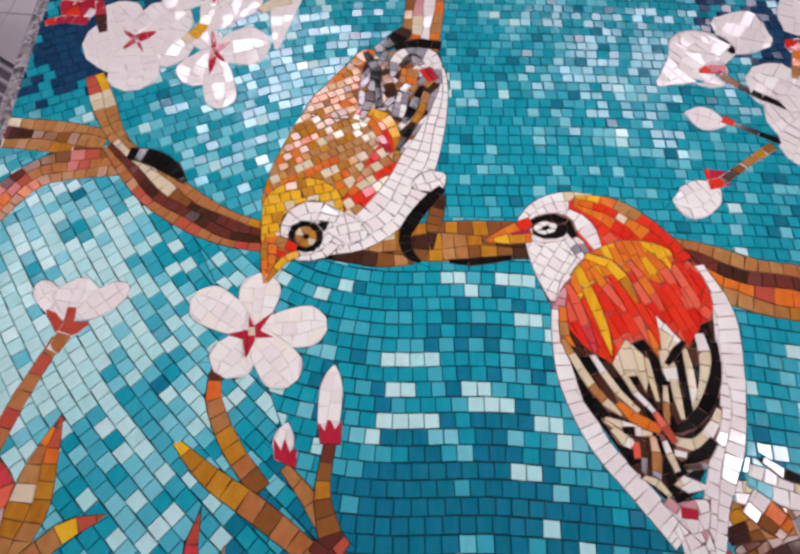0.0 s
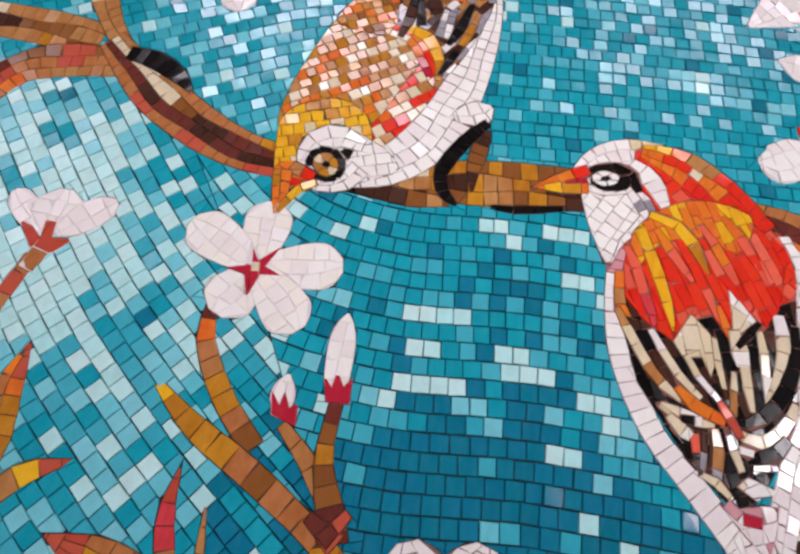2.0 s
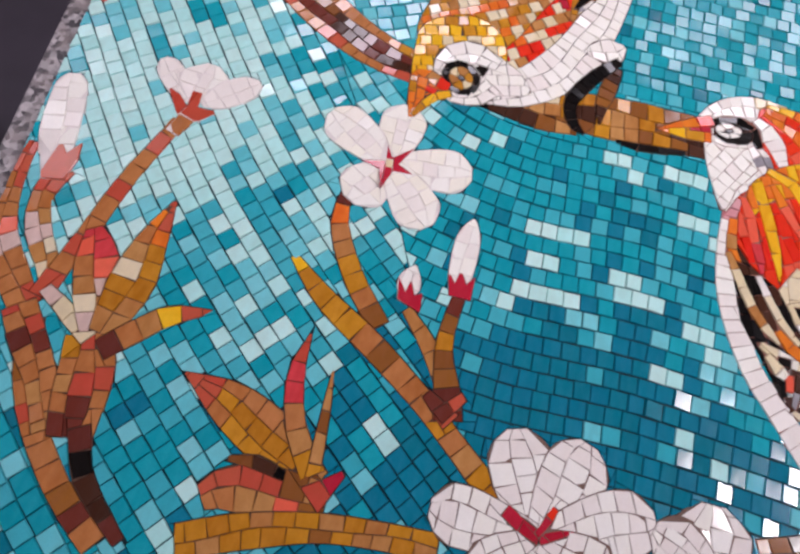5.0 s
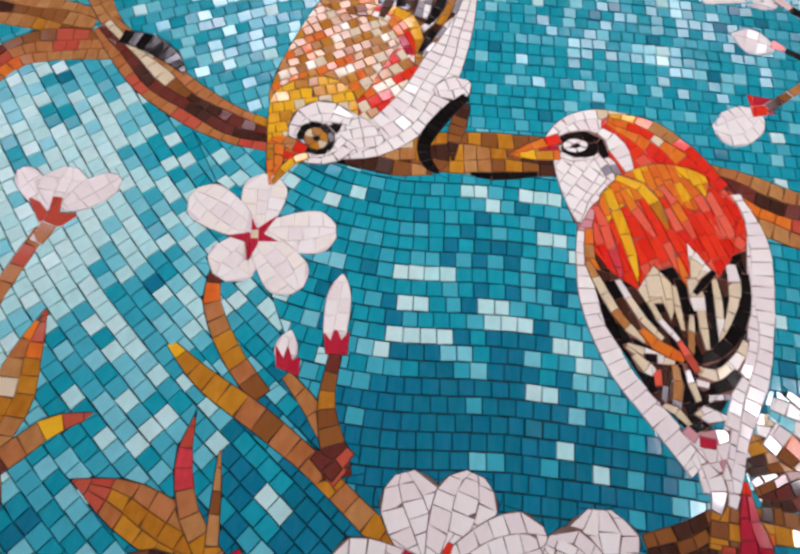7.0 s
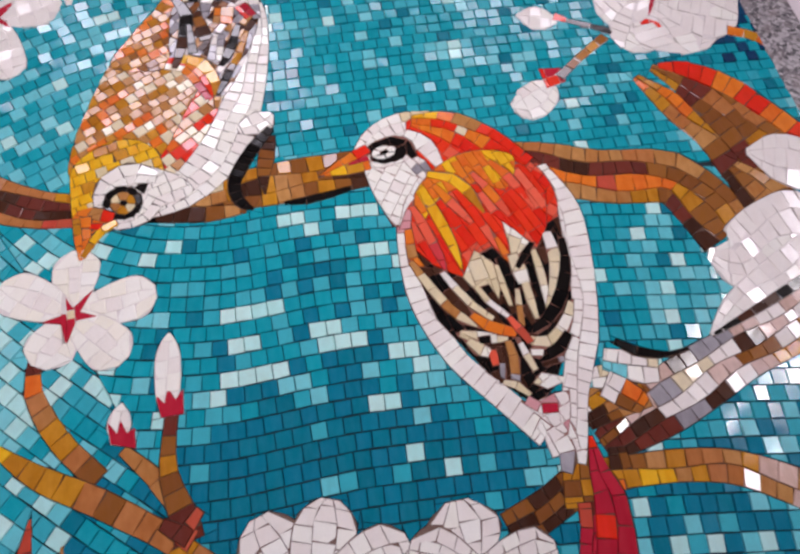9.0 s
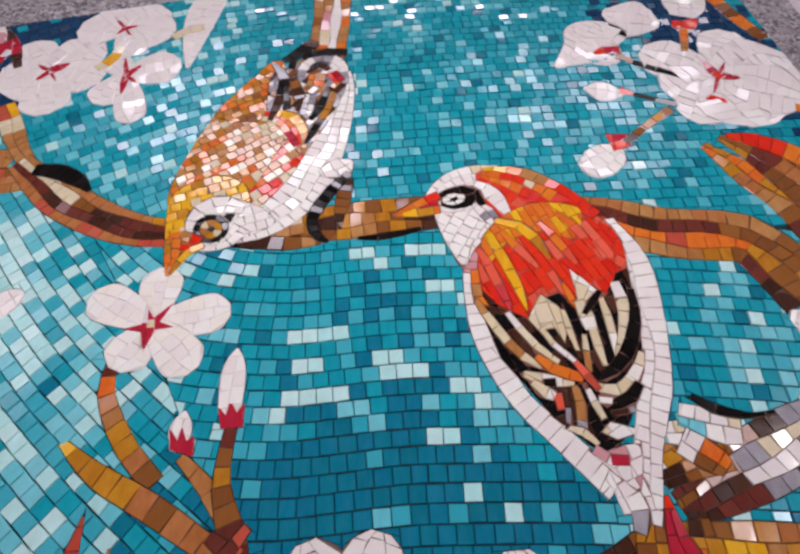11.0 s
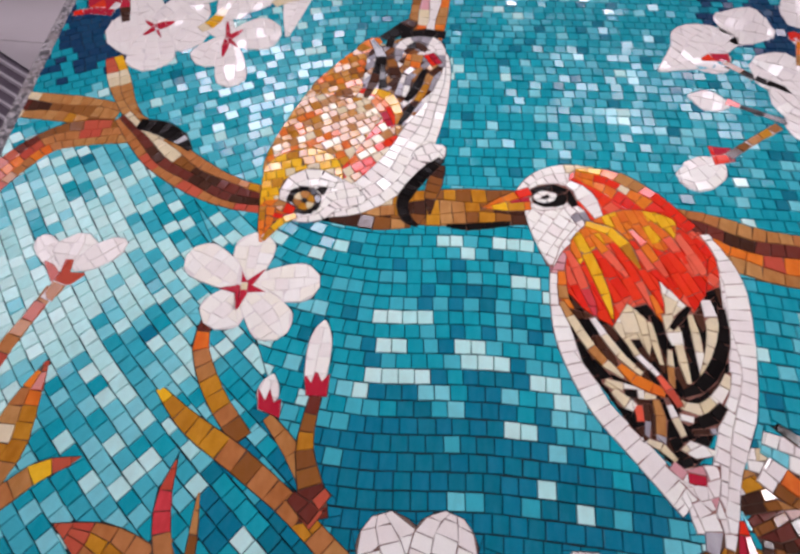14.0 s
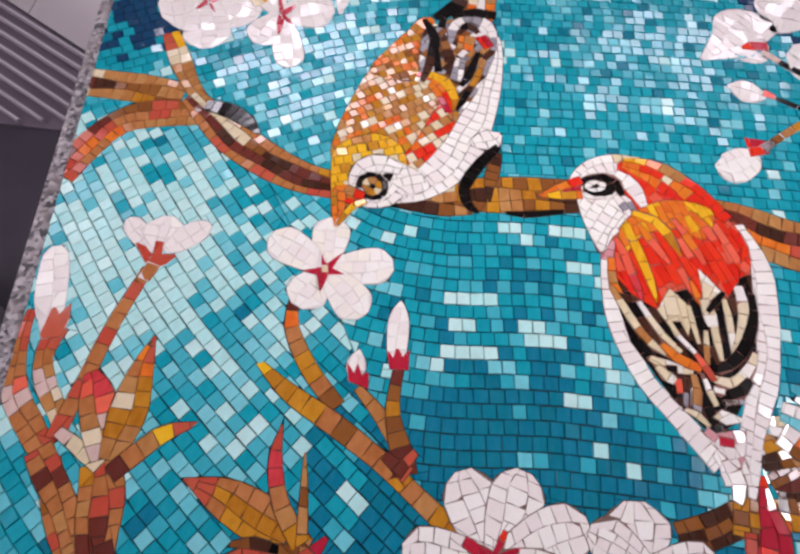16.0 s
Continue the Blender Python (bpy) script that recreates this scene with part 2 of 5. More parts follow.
def slatted_rack():
    """A low dark rack with pale-edged slats lying slantwise on it."""
    thing = tagged(new("slatted_rack"), "low charcoal rack with pale-edged grey slats on the floor", "rack")
    part("body", prism([(-1.75, 0.17), (-0.66, 0.17), (-0.60, 0.62), (-0.62, 0.72), (-1.42, 1.16), (-1.75, 1.2)], FLOOR_Z, -0.52, 0.006), CHARCOAL, thing)
    part("panel", prism([(-1.30, 0.632), (-0.63, 0.632), (-0.62, 0.70), (-1.40, 1.14), (-1.72, 1.14)], -0.52, -0.514), GREY_PANEL, thing, "dull mauve-grey panel")
    way = Vector((-0.885, 0.466, 0))
    side = Vector((0.466, 0.885, 0))
    for k in range(8):
        start = Vector((-0.99 + 0.055 * k, 0.636 + 0.008 * k, 0))
        bm = bmesh.new()
        m = Matrix((way.to_4d(), side.to_4d(), (0, 0, 1, 0), (0, 0, 0, 1))).transposed()
        m.translation = start + way * 0.4 + Vector((0, 0, -0.507))
        bmesh.ops.create_cube(bm, size=1, matrix=m @ Matrix.Diagonal((0.8, 0.007, 0.02, 1)))
        bmesh.ops.bevel(bm, geom=bm.edges[:], offset=0.002, segments=2, affect="EDGES")
        part("slat", bm, GREY_METAL, thing, "grey metal slat")


slatted_rack()


def stool():
    thing = tagged(new("round_stool"), "round stool with a dark grey upholstered seat", "stool")
    bm = bmesh.new()
    bmesh.ops.create_cone(bm, cap_ends=True, segments=48, radius1=0.2, radius2=0.2, depth=0.08, matrix=Matrix.Translation((-0.94, 0.02, -0.47)))
    bmesh.ops.bevel(bm, geom=[e for e in bm.edges if abs(e.verts[0].co.z - e.verts[1].co.z) < 1e-5], offset=0.03, segments=5, affect="EDGES", profile=0.5)
    part("seat", bm, GREY_CLOTH, thing, "dark grey cushion")
    for a in range(4):
        x, y = -0.94 + 0.14 * math.cos(a * 1.571 + 0.6), 0.02 + 0.14 * math.sin(a * 1.571 + 0.6)
        bm = bmesh.new()
        bmesh.ops.create_cone(bm, cap_ends=True, segments=16, radius1=0.012, radius2=0.016, depth=-0.51 - FLOOR_Z, matrix=Matrix.Translation((x, y, (FLOOR_Z - 0.51) / 2)))
        part("leg", bm, CHARCOAL, thing)


stool()


def dark_cabinet():
    thing = tagged(new("low_cabinet"), "long charcoal cabinet standing on the pale floor", "cabinet")
    part("body", block(-3.1, 1.6, 1.80, 2.3, FLOOR_Z + 0.06, -0.1, 0.006), CHARCOAL, thing)
    part("plinth", block(-3.05, 1.55, 1.83, 2.27, FLOOR_Z, FLOOR_Z + 0.06), CHARCOAL, thing)


dark_cabinet()


# a frame for each panel, the added fill lamps included
def unseen_ceiling_light(x, y, sx, sy):
    thing = tagged(new("unseen_ceiling_light"), "flat rectangular ceiling light panel, unseen; four of the seven added for fill", "lamp", "ceiling lights")
    bm = bmesh.new()
    for a, b, c, d in ((-sx - 0.03, sx + 0.03, -sy - 0.03, -sy), (-sx - 0.03, sx + 0.03, sy, sy + 0.03), (-sx - 0.03, -sx, -sy, sy), (sx, sx + 0.03, -sy, sy)):
        bmesh.ops.create_cube(bm, size=1, matrix=Matrix.Translation((x + (a + b) / 2, y + (c + d) / 2, TOP - 0.035)) @ Matrix.Diagonal((b - a, d - c, 0.07, 1)))
    part("frame", bm, GREY_METAL, thing)


for x, y, sx, sy, watts in PANELS:
    unseen_ceiling_light(x, y, sx / 2, sy / 2)


def added_spotlight():
    """An added tube on a stem, its open mouth turned to the panel."""
    thing = tagged(new("added_spotlight"), "grey metal tube housing added round the unseen fill spotlight", "lamp")
    way = (SPOT_TARGET - SPOT_EYE).normalized()
    back = SPOT_EYE - way * 0.10
    turn = way.to_track_quat("Z", "Y").to_matrix().to_4x4()
    bm = bmesh.new()
    bmesh.ops.create_cone(bm, cap_ends=False, segments=40, radius1=0.19, radius2=0.19, depth=0.16, matrix=Matrix.Translation(back + way * 0.02) @ turn)
    bmesh.ops.create_circle(bm, cap_ends=True, segments=40, radius=0.19, matrix=Matrix.Translation(back - way * 0.06) @ turn)
    bmesh.ops.remove_doubles(bm, verts=bm.verts[:], dist=0.001)
    part("housing", bm, GREY_METAL, thing)
    bm = bmesh.new()
    bmesh.ops.create_cone(bm, cap_ends=True, segments=20, radius1=0.012, radius2=0.012, depth=TOP - back.z, matrix=Matrix.Translation((back.x, back.y, (TOP + back.z) / 2)))
    part("stem", bm, GREY_METAL, thing)
    bm = bmesh.new()
    bmesh.ops.create_cone(bm, cap_ends=True, segments=32, radius1=0.06, radius2=0.065, depth=0.02, matrix=Matrix.Translation((back.x, back.y, TOP - 0.01)))
    part("ceiling_rose", bm, GREY_METAL, thing)


added_spotlight()


# ---- mosaic: outlines ----
CM = 0.01
JOINT = 0.066
TILE = 1.33
rng = random.Random(7)


def spline(points, step=0.3):
    """A smooth line through the points, sampled about every step."""
    p = np.array(points, float)
    if len(p) == 2:
        n = max(2, int(np.hypot(*(p[1] - p[0])[:2]) / step) + 1)
        return p[0] + (p[1] - p[0]) * np.linspace(0, 1, n)[:, None]
    ends = np.vstack([2 * p[0] - p[1], p, 2 * p[-1] - p[-2]])
    out = []
    for a, b, c, d in zip(ends, ends[1:], ends[2:], ends[3:]):
        n = max(2, int(np.hypot(*(c - b)[:2]) / step))
        t = np.arange(n)[:, None] / n
        out.append(0.5 * (2 * b + (c - a) * t + (2 * a - 5 * b + 4 * c - d) * t**2 + (3 * b - a - 3 * c + d) * t**3))
    return np.vstack([*out, p[-1:]])


def closed_spline(points, step=0.3):
    p = np.array(points, float)
    n = len(p)
    out = []
    for i in range(n):
        a, b, c, d = p[i - 1], p[i], p[(i + 1) % n], p[(i + 2) % n]
        k = max(2, int(np.hypot(*(c - b)) / step))
        t = np.arange(k)[:, None] / k
        out.append(0.5 * (2 * b + (c - a) * t + (2 * a - 5 * b + 4 * c - d) * t**2 + (3 * b - a - 3 * c + d) * t**3))
    return np.vstack(out)


class Shape:
    """A closed outline: signed distance (inside: minus) and the nearest point of the line."""

    def __init__(self, outline):
        self.a = np.asarray(outline, float)
        self.b = np.roll(self.a, -1, 0)
        self.d = self.b - self.a
        self.l2 = (self.d**2).sum(1) + 1e-12
        self.low, self.high = self.a.min(0), self.a.max(0)

    def near(self, low, high):
        return (low <= self.high).all() and (high >= self.low).all()

    def test(self, q):
        r = q[:, None] - self.a
        t = np.clip((r * self.d).sum(-1) / self.l2, 0, 1)
        foot = self.a + t[..., None] * self.d
        dist = np.hypot(*np.moveaxis(q[:, None] - foot, -1, 0))
        k = dist.argmin(1)
        n = np.arange(len(q))
        up = (self.a[:, 1] <= q[:, None, 1]) & (self.b[:, 1] > q[:, None, 1])
        down = (self.a[:, 1] > q[:, None, 1]) & (self.b[:, 1] <= q[:, None, 1])
        side = self.d[:, 0] * r[..., 1] - self.d[:, 1] * r[..., 0]
        turns = (up & (side > 0)).sum(1) - (down & (side < 0)).sum(1)
        sign = np.where(turns != 0, -1.0, 1.0)
        return sign * dist[n, k], foot[n, k]


def cut_half(poly, q, n, offset):
    """The part of a convex polygon on n's side of the line through q."""
    s = (poly - q) @ n - offset
    out = []
    for i in range(len(poly)):
        j = (i + 1) % len(poly)
        if s[i] >= 0:
            out.append(poly[i])
        if (s[i] >= 0) != (s[j] >= 0):
            out.append(poly[i] + (poly[j] - poly[i]) * (s[i] / (s[i] - s[j])))
    return np.array(out) if len(out) > 2 else None


def extent(poly):
    x, y = poly.T
    return 0.5 * abs((x * np.roll(y, -1) - y * np.roll(x, -1)).sum())


def samples(poly):
    c = poly.mean(0)
    return np.vstack([poly, (poly + np.roll(poly, -1, 0)) / 2, poly * 0.5 + c * 0.5, c[None]])


def carve(poly, shape, inside=False, depth=8):
    """Cuts a tile along a shape's outline, as nippers would, and keeps what lies outside (or inside) it."""
    if poly is None or extent(poly) < 0.025:
        return []
    pts = samples(poly)
    sd, foot = shape.test(pts)
    if inside:
        sd = -sd
    if sd.min() > -0.02:
        return [poly]
    if sd.max() < 0.04:
        return []
    for k in sd.argsort():
        n = foot[k] - pts[k]
        size = np.hypot(*n)
        if sd[k] > -0.015 or depth == 0:
            break
        if size < 1e-6:
            continue
        n = n / size
        s = (poly - foot[k]) @ n
        if s.max() > 0.04 and s.min() < -0.04:
            return carve(cut_half(poly, foot[k], n, JOINT * 0.5), shape, inside, depth - 1) + carve(cut_half(poly, foot[k], -n, 0.0), shape, inside, depth - 1)
    return [poly] if np.median(sd) > 0 else []


# ---- mosaic: layers, from the ground upwards ----
SHAPES, MOTIFS = [], []
panel_shape = Shape(PANEL)


def motif(name, label):
    m = {"name": name, "label": label, "tiles": [], "beds": [], "joint": 0.022 if name in ("blossom", "bud") else 0.034 if name == "bird_motif" else 0.055}
    MOTIFS.append(m)
    return m


def add_shape(m, outline):
    shape = Shape(outline)
    shape.rank = len(SHAPES)
    SHAPES.append(shape)
    m["beds"].append(shape)
    return shape.rank


def stroke(m, points, colours, size=1.25, ends=""):
    """A band along a line (x, y, width), laid with lanes of tiles. Colours: a letter for each stretch, lanes parted by bars."""
    lanes = colours.split("|")
    if m["name"] in ("flowering_twig", "leafy_shoot"):
        lanes = lanes[:max(1, round(max(p[2] for p in points) / 1.35))]
    s = spline(points)
    xy, w = s[:, :2], np.maximum(s[:, 2], 0.15)
    run = np.r_[0, np.cumsum(np.hypot(*np.diff(xy, axis=0).T))]
    total = run[-1]
    if ends:
        for far, r in ((run, 0.42 * w.max()), (total - run, 0.46 * w[-1] if ends == "far" else 0.42 * w.max()))[1 if ends == "far" else 0:]:
            r = max(0.3, r)
            w = w * np.sqrt(np.clip(1 - (1 - np.clip(far / r, 0.06, 1)) ** 2, 0, 1))
    tangent = np.gradient(xy, run, axis=0)
    tangent /= np.hypot(*tangent.T)[:, None]
    normal = np.c_[-tangent[:, 1], tangent[:, 0]]
    rank = add_shape(m, np.vstack([xy + normal * w[:, None] / 2, (xy - normal * w[:, None] / 2)[::-1]]))

    def at(u, v):
        x, y, a, b, c = (np.interp(u, run, k) for k in (xy[:, 0], xy[:, 1], normal[:, 0], normal[:, 1], w))
        return x + a * c * v, y + b * c * v

    n = len(lanes)
    narrow = w / n < 0.36
    turns = run[1:][narrow[1:] != narrow[:-1]]
    phase = [rng.uniform(0, 6.3) for _ in range(n + 1)]

    def lane_edge(j, u):
        return 0.5 - j / n if j in (0, n) else 0.5 - (j + 0.16 * math.sin(u * 0.7 + phase[j])) / n

    for j, letters in enumerate(lanes):
        pos = -rng.random() * size * 0.8 if n > 1 else 0.0
        while pos < total:
            length = size * rng.uniform(0.85, 1.18)
            u0, u1 = max(0, pos), min(total, pos + length)
            if total - u1 < 0.35 * size:
                u1 = total
            for k in turns:
                if u0 + 0.05 < k < u1:
                    u1 = k
                    break
            pos = u1 if u1 > pos else pos + length
            if u1 - u0 < 0.12:
                continue
            wide = np.interp((u0 + u1) / 2, run, w)
            edges = [lane_edge(j + 1, u0), lane_edge(j + 1, u1), lane_edge(j, u1), lane_edge(j, u0)]
            if wide / n < 0.36:
                if j:
                    continue
                edges = [-0.5, -0.5, 0.5, 0.5]
            g, h = m["joint"] / 2, m["joint"] / 2 / max(wide, 0.2)
            lean = rng.uniform(-0.05, 0.05) * min(size, u1 - u0)
            quad = [at(u0 + g + lean, edges[0] + h), at(u1 - g + lean, edges[1] + h), at(u1 - g - lean, edges[2] - h), at(u0 + g - lean, edges[3] - h)]
            letter = letters[min(len(letters) - 1, int((u0 + u1) / 2 / total * len(letters)))]
            m["tiles"].append((np.array(quad), letter, rank))


def fill(m, points, colours, angle=0, size=(1.2, 1.2), smooth=True):
    """An outline filled with rows of tiles at an angle, cut along its edge."""
    p = np.array(points, float)
    outline = closed_spline(p) if smooth else p
    if ((outline[:, 0] * np.roll(outline[:, 1], -1)) - (outline[:, 1] * np.roll(outline[:, 0], -1))).sum() < 0:
        outline = outline[::-1]
    rank = add_shape(m, outline)
    shape = SHAPES[rank]
    c, s = math.cos(radians(angle)), math.sin(radians(angle))
    turn = np.array([[c, -s], [s, c]])
    local = outline @ turn
    (x0, y0), (x1, y1) = local.min(0), local.max(0)
    y = y0 - 0.3
    while y < y1:
        high = size[1] * rng.uniform(0.9, 1.1)
        x = x0 - rng.random() * size[0]
        while x < x1:
            long = size[0] * rng.uniform(0.82, 1.2)
            g, k = m["joint"] / 2, rng.uniform(-0.05, 0.05)
            quad = np.array([(x + g + k, y + g), (x + long - g + k, y + g), (x + long - g - k, y + high - g), (x + g - k, y + high - g)]) @ turn.T
            for piece in carve(quad, shape, True):
                m["tiles"].append((piece, colours[rng.randrange(len(colours))], rank))
            x += long
        y += high


def slip(m, points, letter):
    """One piece of glass cut to a rounded outline."""
    outline = closed_spline(points, 0.22)
    if ((outline[:, 0] * np.roll(outline[:, 1], -1)) - (outline[:, 1] * np.roll(outline[:, 0], -1))).sum() < 0:
        outline = outline[::-1]
    m["tiles"].append((outline, letter, add_shape(m, outline)))


def cut(m, points, letter):
    """One piece of glass nipped to a jagged outline."""
    outline = np.array(points, float)
    if ((outline[:, 0] * np.roll(outline[:, 1], -1)) - (outline[:, 1] * np.roll(outline[:, 0], -1))).sum() < 0:
        outline = outline[::-1]
    m["tiles"].append((outline, letter, add_shape(m, outline)))


# ---- mosaic: the picture, later shapes lie over earlier ones ----
m = motif("branch", "curving brown and amber branch of cut glass tiles crossing the panel")
stroke(m, [(-47.7, 33.0, 4.2), (-41.5, 33.3, 4.1), (-35.8, 33.2, 4.2), (-30.9, 32.8, 3.7)], "EETTT|BNDBBT|TETTAB")
stroke(m, [(-40.8, 20.5, 3.9), (-39.4, 23.9, 3.7), (-37.0, 27.9, 3.6), (-33.7, 29.7, 3.9), (-28.5, 30.5, 3.3)], "NVNBVB|VOVUVU|VUOUTT")
stroke(m, [(-35.2, 42.3, 2.1), (-32.9, 38.3, 2.6), (-30.5, 34.6, 2.0), (-28.2, 31.8, 1.9)], "YETTB|VETTB")
stroke(m, [(-30.1, 33.0, 2.5), (-24.5, 28.3, 4.4), (-19.5, 25.2, 4.3), (-15.2, 23.5, 3.8), (-11.3, 22.9, 3.3)], "TETUUUA|EEEBDNN|NNDNDND|UUVUVUV")
stroke(m, [(-28.0, 31.8, 1.5), (-25.3, 31.4, 2.1), (-22.8, 30.1, 1.7), (-21.1, 28.6, 0.5)], "KKKK", size=0.9)
stroke(m, [(-6.5, 22.3, 2.3), (-1.9, 22.6, 3.7), (3.1, 23.1, 3.9)], "TETEA|AETTA|KDKDB", size=1.3)
stroke(m, [(-6.4, 21.7, 0.6), (-3.8, 21.7, 1.4), (-0.2, 21.4, 1.6), (2.8, 21.6, 1.0)], "KDDBT", size=1.5)
stroke(m, [(2.8, 23.6, 4.1), (7.6, 24.2, 4.6), (14.6, 24.9, 4.2)], "ABABABA|DATABDD|BATBABD", size=1.4)
stroke(m, [(6.7, 21.8, 0.4), (9.2, 22.0, 0.8), (12.9, 22.8, 0.5)], "KKK", size=2)
stroke(m, [(27.0, 25.1, 3.3), (31.6, 23.3, 5.6), (37.1, 21.7, 6.0), (42.8, 21.1, 6.1), (45.0, 19.4, 6.6), (47.5, 14.4, 7.3)], "TUTTUTBT|NNDNNBBA|NVOVOOAB|TETTABND", size=1.5)

m = motif("branch", "forked brown bough with a red upper edge made of glass tiles")
stroke(m, [(44.0, 33.3, 1.1), (47.3, 28.7, 3.8), (49.8, 25.1, 4.3), (51.6, 21.1, 5.8)], "AOOATB|OAUTBN", size=1.5)
stroke(m, [(46.1, 34.4, 1.0), (50.0, 31.4, 4.7), (53.2, 26.5, 6.6), (56.7, 19.4, 8.5)], "UBBUBB|BNUBAN|ANBBNB", size=1.5)
stroke(m, [(47.0, 34.6, 0.7), (50.2, 33.7, 2.3), (53.9, 31.1, 2.7), (57.7, 26.4, 2.5), (60.0, 22.7, 2.5)], "RROROR", size=1.5)
stroke(m, [(50.0, 21.3, 2.6), (52.3, 17.6, 5.6), (55.4, 12.9, 6.6)], "TTBD|BTDD|DDDB", size=1.5)

m = motif("branch", "thick tan and brown glass bough with a black upper edge")
# pearl and blush tiles among the brown paint in the bough's lamp glints
stroke(m, [(30.2, -2.3, 2.2), (32.3, -1.4, 3.5), (36.1, 0.3, 4.8), (40.2, 2.1, 5.0), (44.5, 3.7, 4.5), (50.5, 5.7, 4.8), (55.2, 7.2, 5.0)], "NBHDSHPHA|BHSEPDHPT|NDPPHBPTA|DNSDPHATT", size=1.35)
stroke(m, [(29.1, 0.1, 2.5), (31.7, 1.2, 3.4), (34.6, 2.0, 3.8)], "BTPT|PATP|DTPA|DBTT", size=1.3)
stroke(m, [(29.9, 3.1, 1.5), (32.3, 2.9, 2.0), (35.1, 3.5, 1.5)], "PEPT|5WTP", size=1.2)
stroke(m, [(32.1, 4.4, 1.8), (34.7, 3.4, 2.7), (36.5, 2.9, 2.0)], "WPE|5WP", size=1.2)
stroke(m, [(33.5, 5.7, 0.6), (35.3, 4.6, 0.9), (37.6, 4.1, 0.5), (39.7, 4.4, 0.2)], "KKK", size=2)
stroke(m, [(31.7, 2.4, 2.3), (33.5, 1.1, 2.4), (34.4, 0.2, 1.6)], "PO|PB", size=1.3)
stroke(m, [(21.8, -7.3, 3.0), (24.8, -6.0, 2.7), (28.3, -4.5, 2.8), (32.0, -4.4, 2.1)], "BDBA|DBDA|BDBO", size=1.3)
stroke(m, [(31.2, -4.3, 2.3), (35.8, -4.4, 2.4), (40.1, -5.1, 2.6), (44.7, -7.2, 3.0), (46.9, -8.9, 3.0)], "BTAUTAHTA|AYTAUHTHU", size=1.4)
stroke(m, [(28.1, -2.5, 2.4), (28.0, -4.5, 3.2), (27.8, -6.4, 3.3)], "BAB|ABA", size=1.3)
stroke(m, [(28.9, -6.0, 3.5), (28.8, -7.9, 3.8), (28.3, -10.1, 4.1)], "BBV|BNC|NCC|VCC", size=1.2)
stroke(m, [(29.4, -1.4, 0.3), (29.4, -3.8, 1.5), (29.7, -5.8, 2.5), (29.5, -8.0, 2.9), (29.1, -10.2, 3.1)], "RCCCC|CCCRC", size=1.7)
stroke(m, [(31.2, -2.5, 1.4), (31.1, -4.1, 1.8)], "DB|DD", size=1.2)

m = motif("flowering_twig", "amber and brown twig with stems forking to blossom and buds")
stroke(m, [(-13.4, 10.1, 0.9), (-13.0, 6.8, 1.4), (-10.6, 3.1, 1.6), (-7.6, 0.1, 1.6)], "NVOUTAAUTB", size=1.5)
stroke(m, [(-15.4, 3.3, 0.6), (-12.1, 0.9, 1.6), (-7.6, -1.4, 1.9), (-3.3, -3.9, 1.7), (-0.2, -6.1, 1.6), (3.5, -8.7, 1.8)], "YAAAUBUUAUTA", size=1.5)
stroke(m, [(-6.1, 2.0, 0.8), (-3.7, -0.2, 1.3), (-1.9, -2.5, 1.4)], "TATTB", size=1.6)
stroke(m, [(-2.6, 4.3, 1.0), (-2.7, 0.3, 1.3), (-1.5, -3.2, 2.0), (-1.0, -4.8, 2.1)], "NBABBN", size=1.5)
stroke(m, [(-3.0, -3.4, 0.8), (-0.8, -4.8, 1.5)], "NV", size=1.4)
stroke(m, [(-1.8, -4.8, 1.1), (-0.3, -2.8, 0.7)], "NV", size=1.4)

m = motif("bud", "tall white glass blossom bud with a pointed crimson calyx")
stroke(m, [(-3.1, 10.7, 0.6), (-3.1, 8.9, 1.9), (-3.0, 6.7, 2.0), (-2.9, 4.6, 1.6)], "WWPWW|WPWWP", size=1.4, ends="round")
cut(m, [(-3.4, 4.0), (-3.9, 5.8), (-3.2, 5.0), (-3.0, 6.3), (-2.3, 5.2), (-1.8, 6.0), (-1.7, 4.1)], "C")

m = motif("bud", "short white glass blossom bud with a crimson calyx")
stroke(m, [(-6.4, 5.5, 0.5), (-6.5, 4.3, 1.7), (-6.4, 2.9, 1.7)], "WP|WW", size=1.3, ends="round")
cut(m, [(-7.0, 2.5), (-7.4, 4.2), (-6.6, 3.2), (-6.4, 4.2), (-5.8, 3.1), (-5.3, 3.5), (-5.1, 2.0)], "C")

m = motif("blossom", "open white glass blossom with a crimson star centre")
stroke(m, [(-11.0, 13.3, 1.6), (-11.0, 15.4, 3.3), (-11.0, 17.3, 3.9), (-10.9, 19.0, 3.4)], "WIW|IPW|WWI", ends="far")
stroke(m, [(-11.2, 13.2, 1.6), (-13.3, 14.4, 3.3), (-15.3, 15.4, 3.9), (-17.0, 16.3, 3.3)], "WIW|IPW|WWI", ends="far")
stroke(m, [(-10.8, 13.2, 1.7), (-8.3, 13.7, 3.4), (-6.2, 14.1, 4.0), (-4.3, 14.5, 3.4)], "WIW|IPW|WWI", ends="far")
stroke(m, [(-11.1, 13.0, 2.0), (-11.8, 11.4, 3.7), (-12.5, 10.1, 4.3), (-13.0, 9.0, 3.7)], "WIW|IPW|WWI", ends="far")
stroke(m, [(-10.9, 13.0, 1.8), (-9.1, 11.4, 3.3), (-7.7, 10.0, 3.9), (-6.5, 8.8, 3.3)], "WIW|IPW|WWI", ends="far")
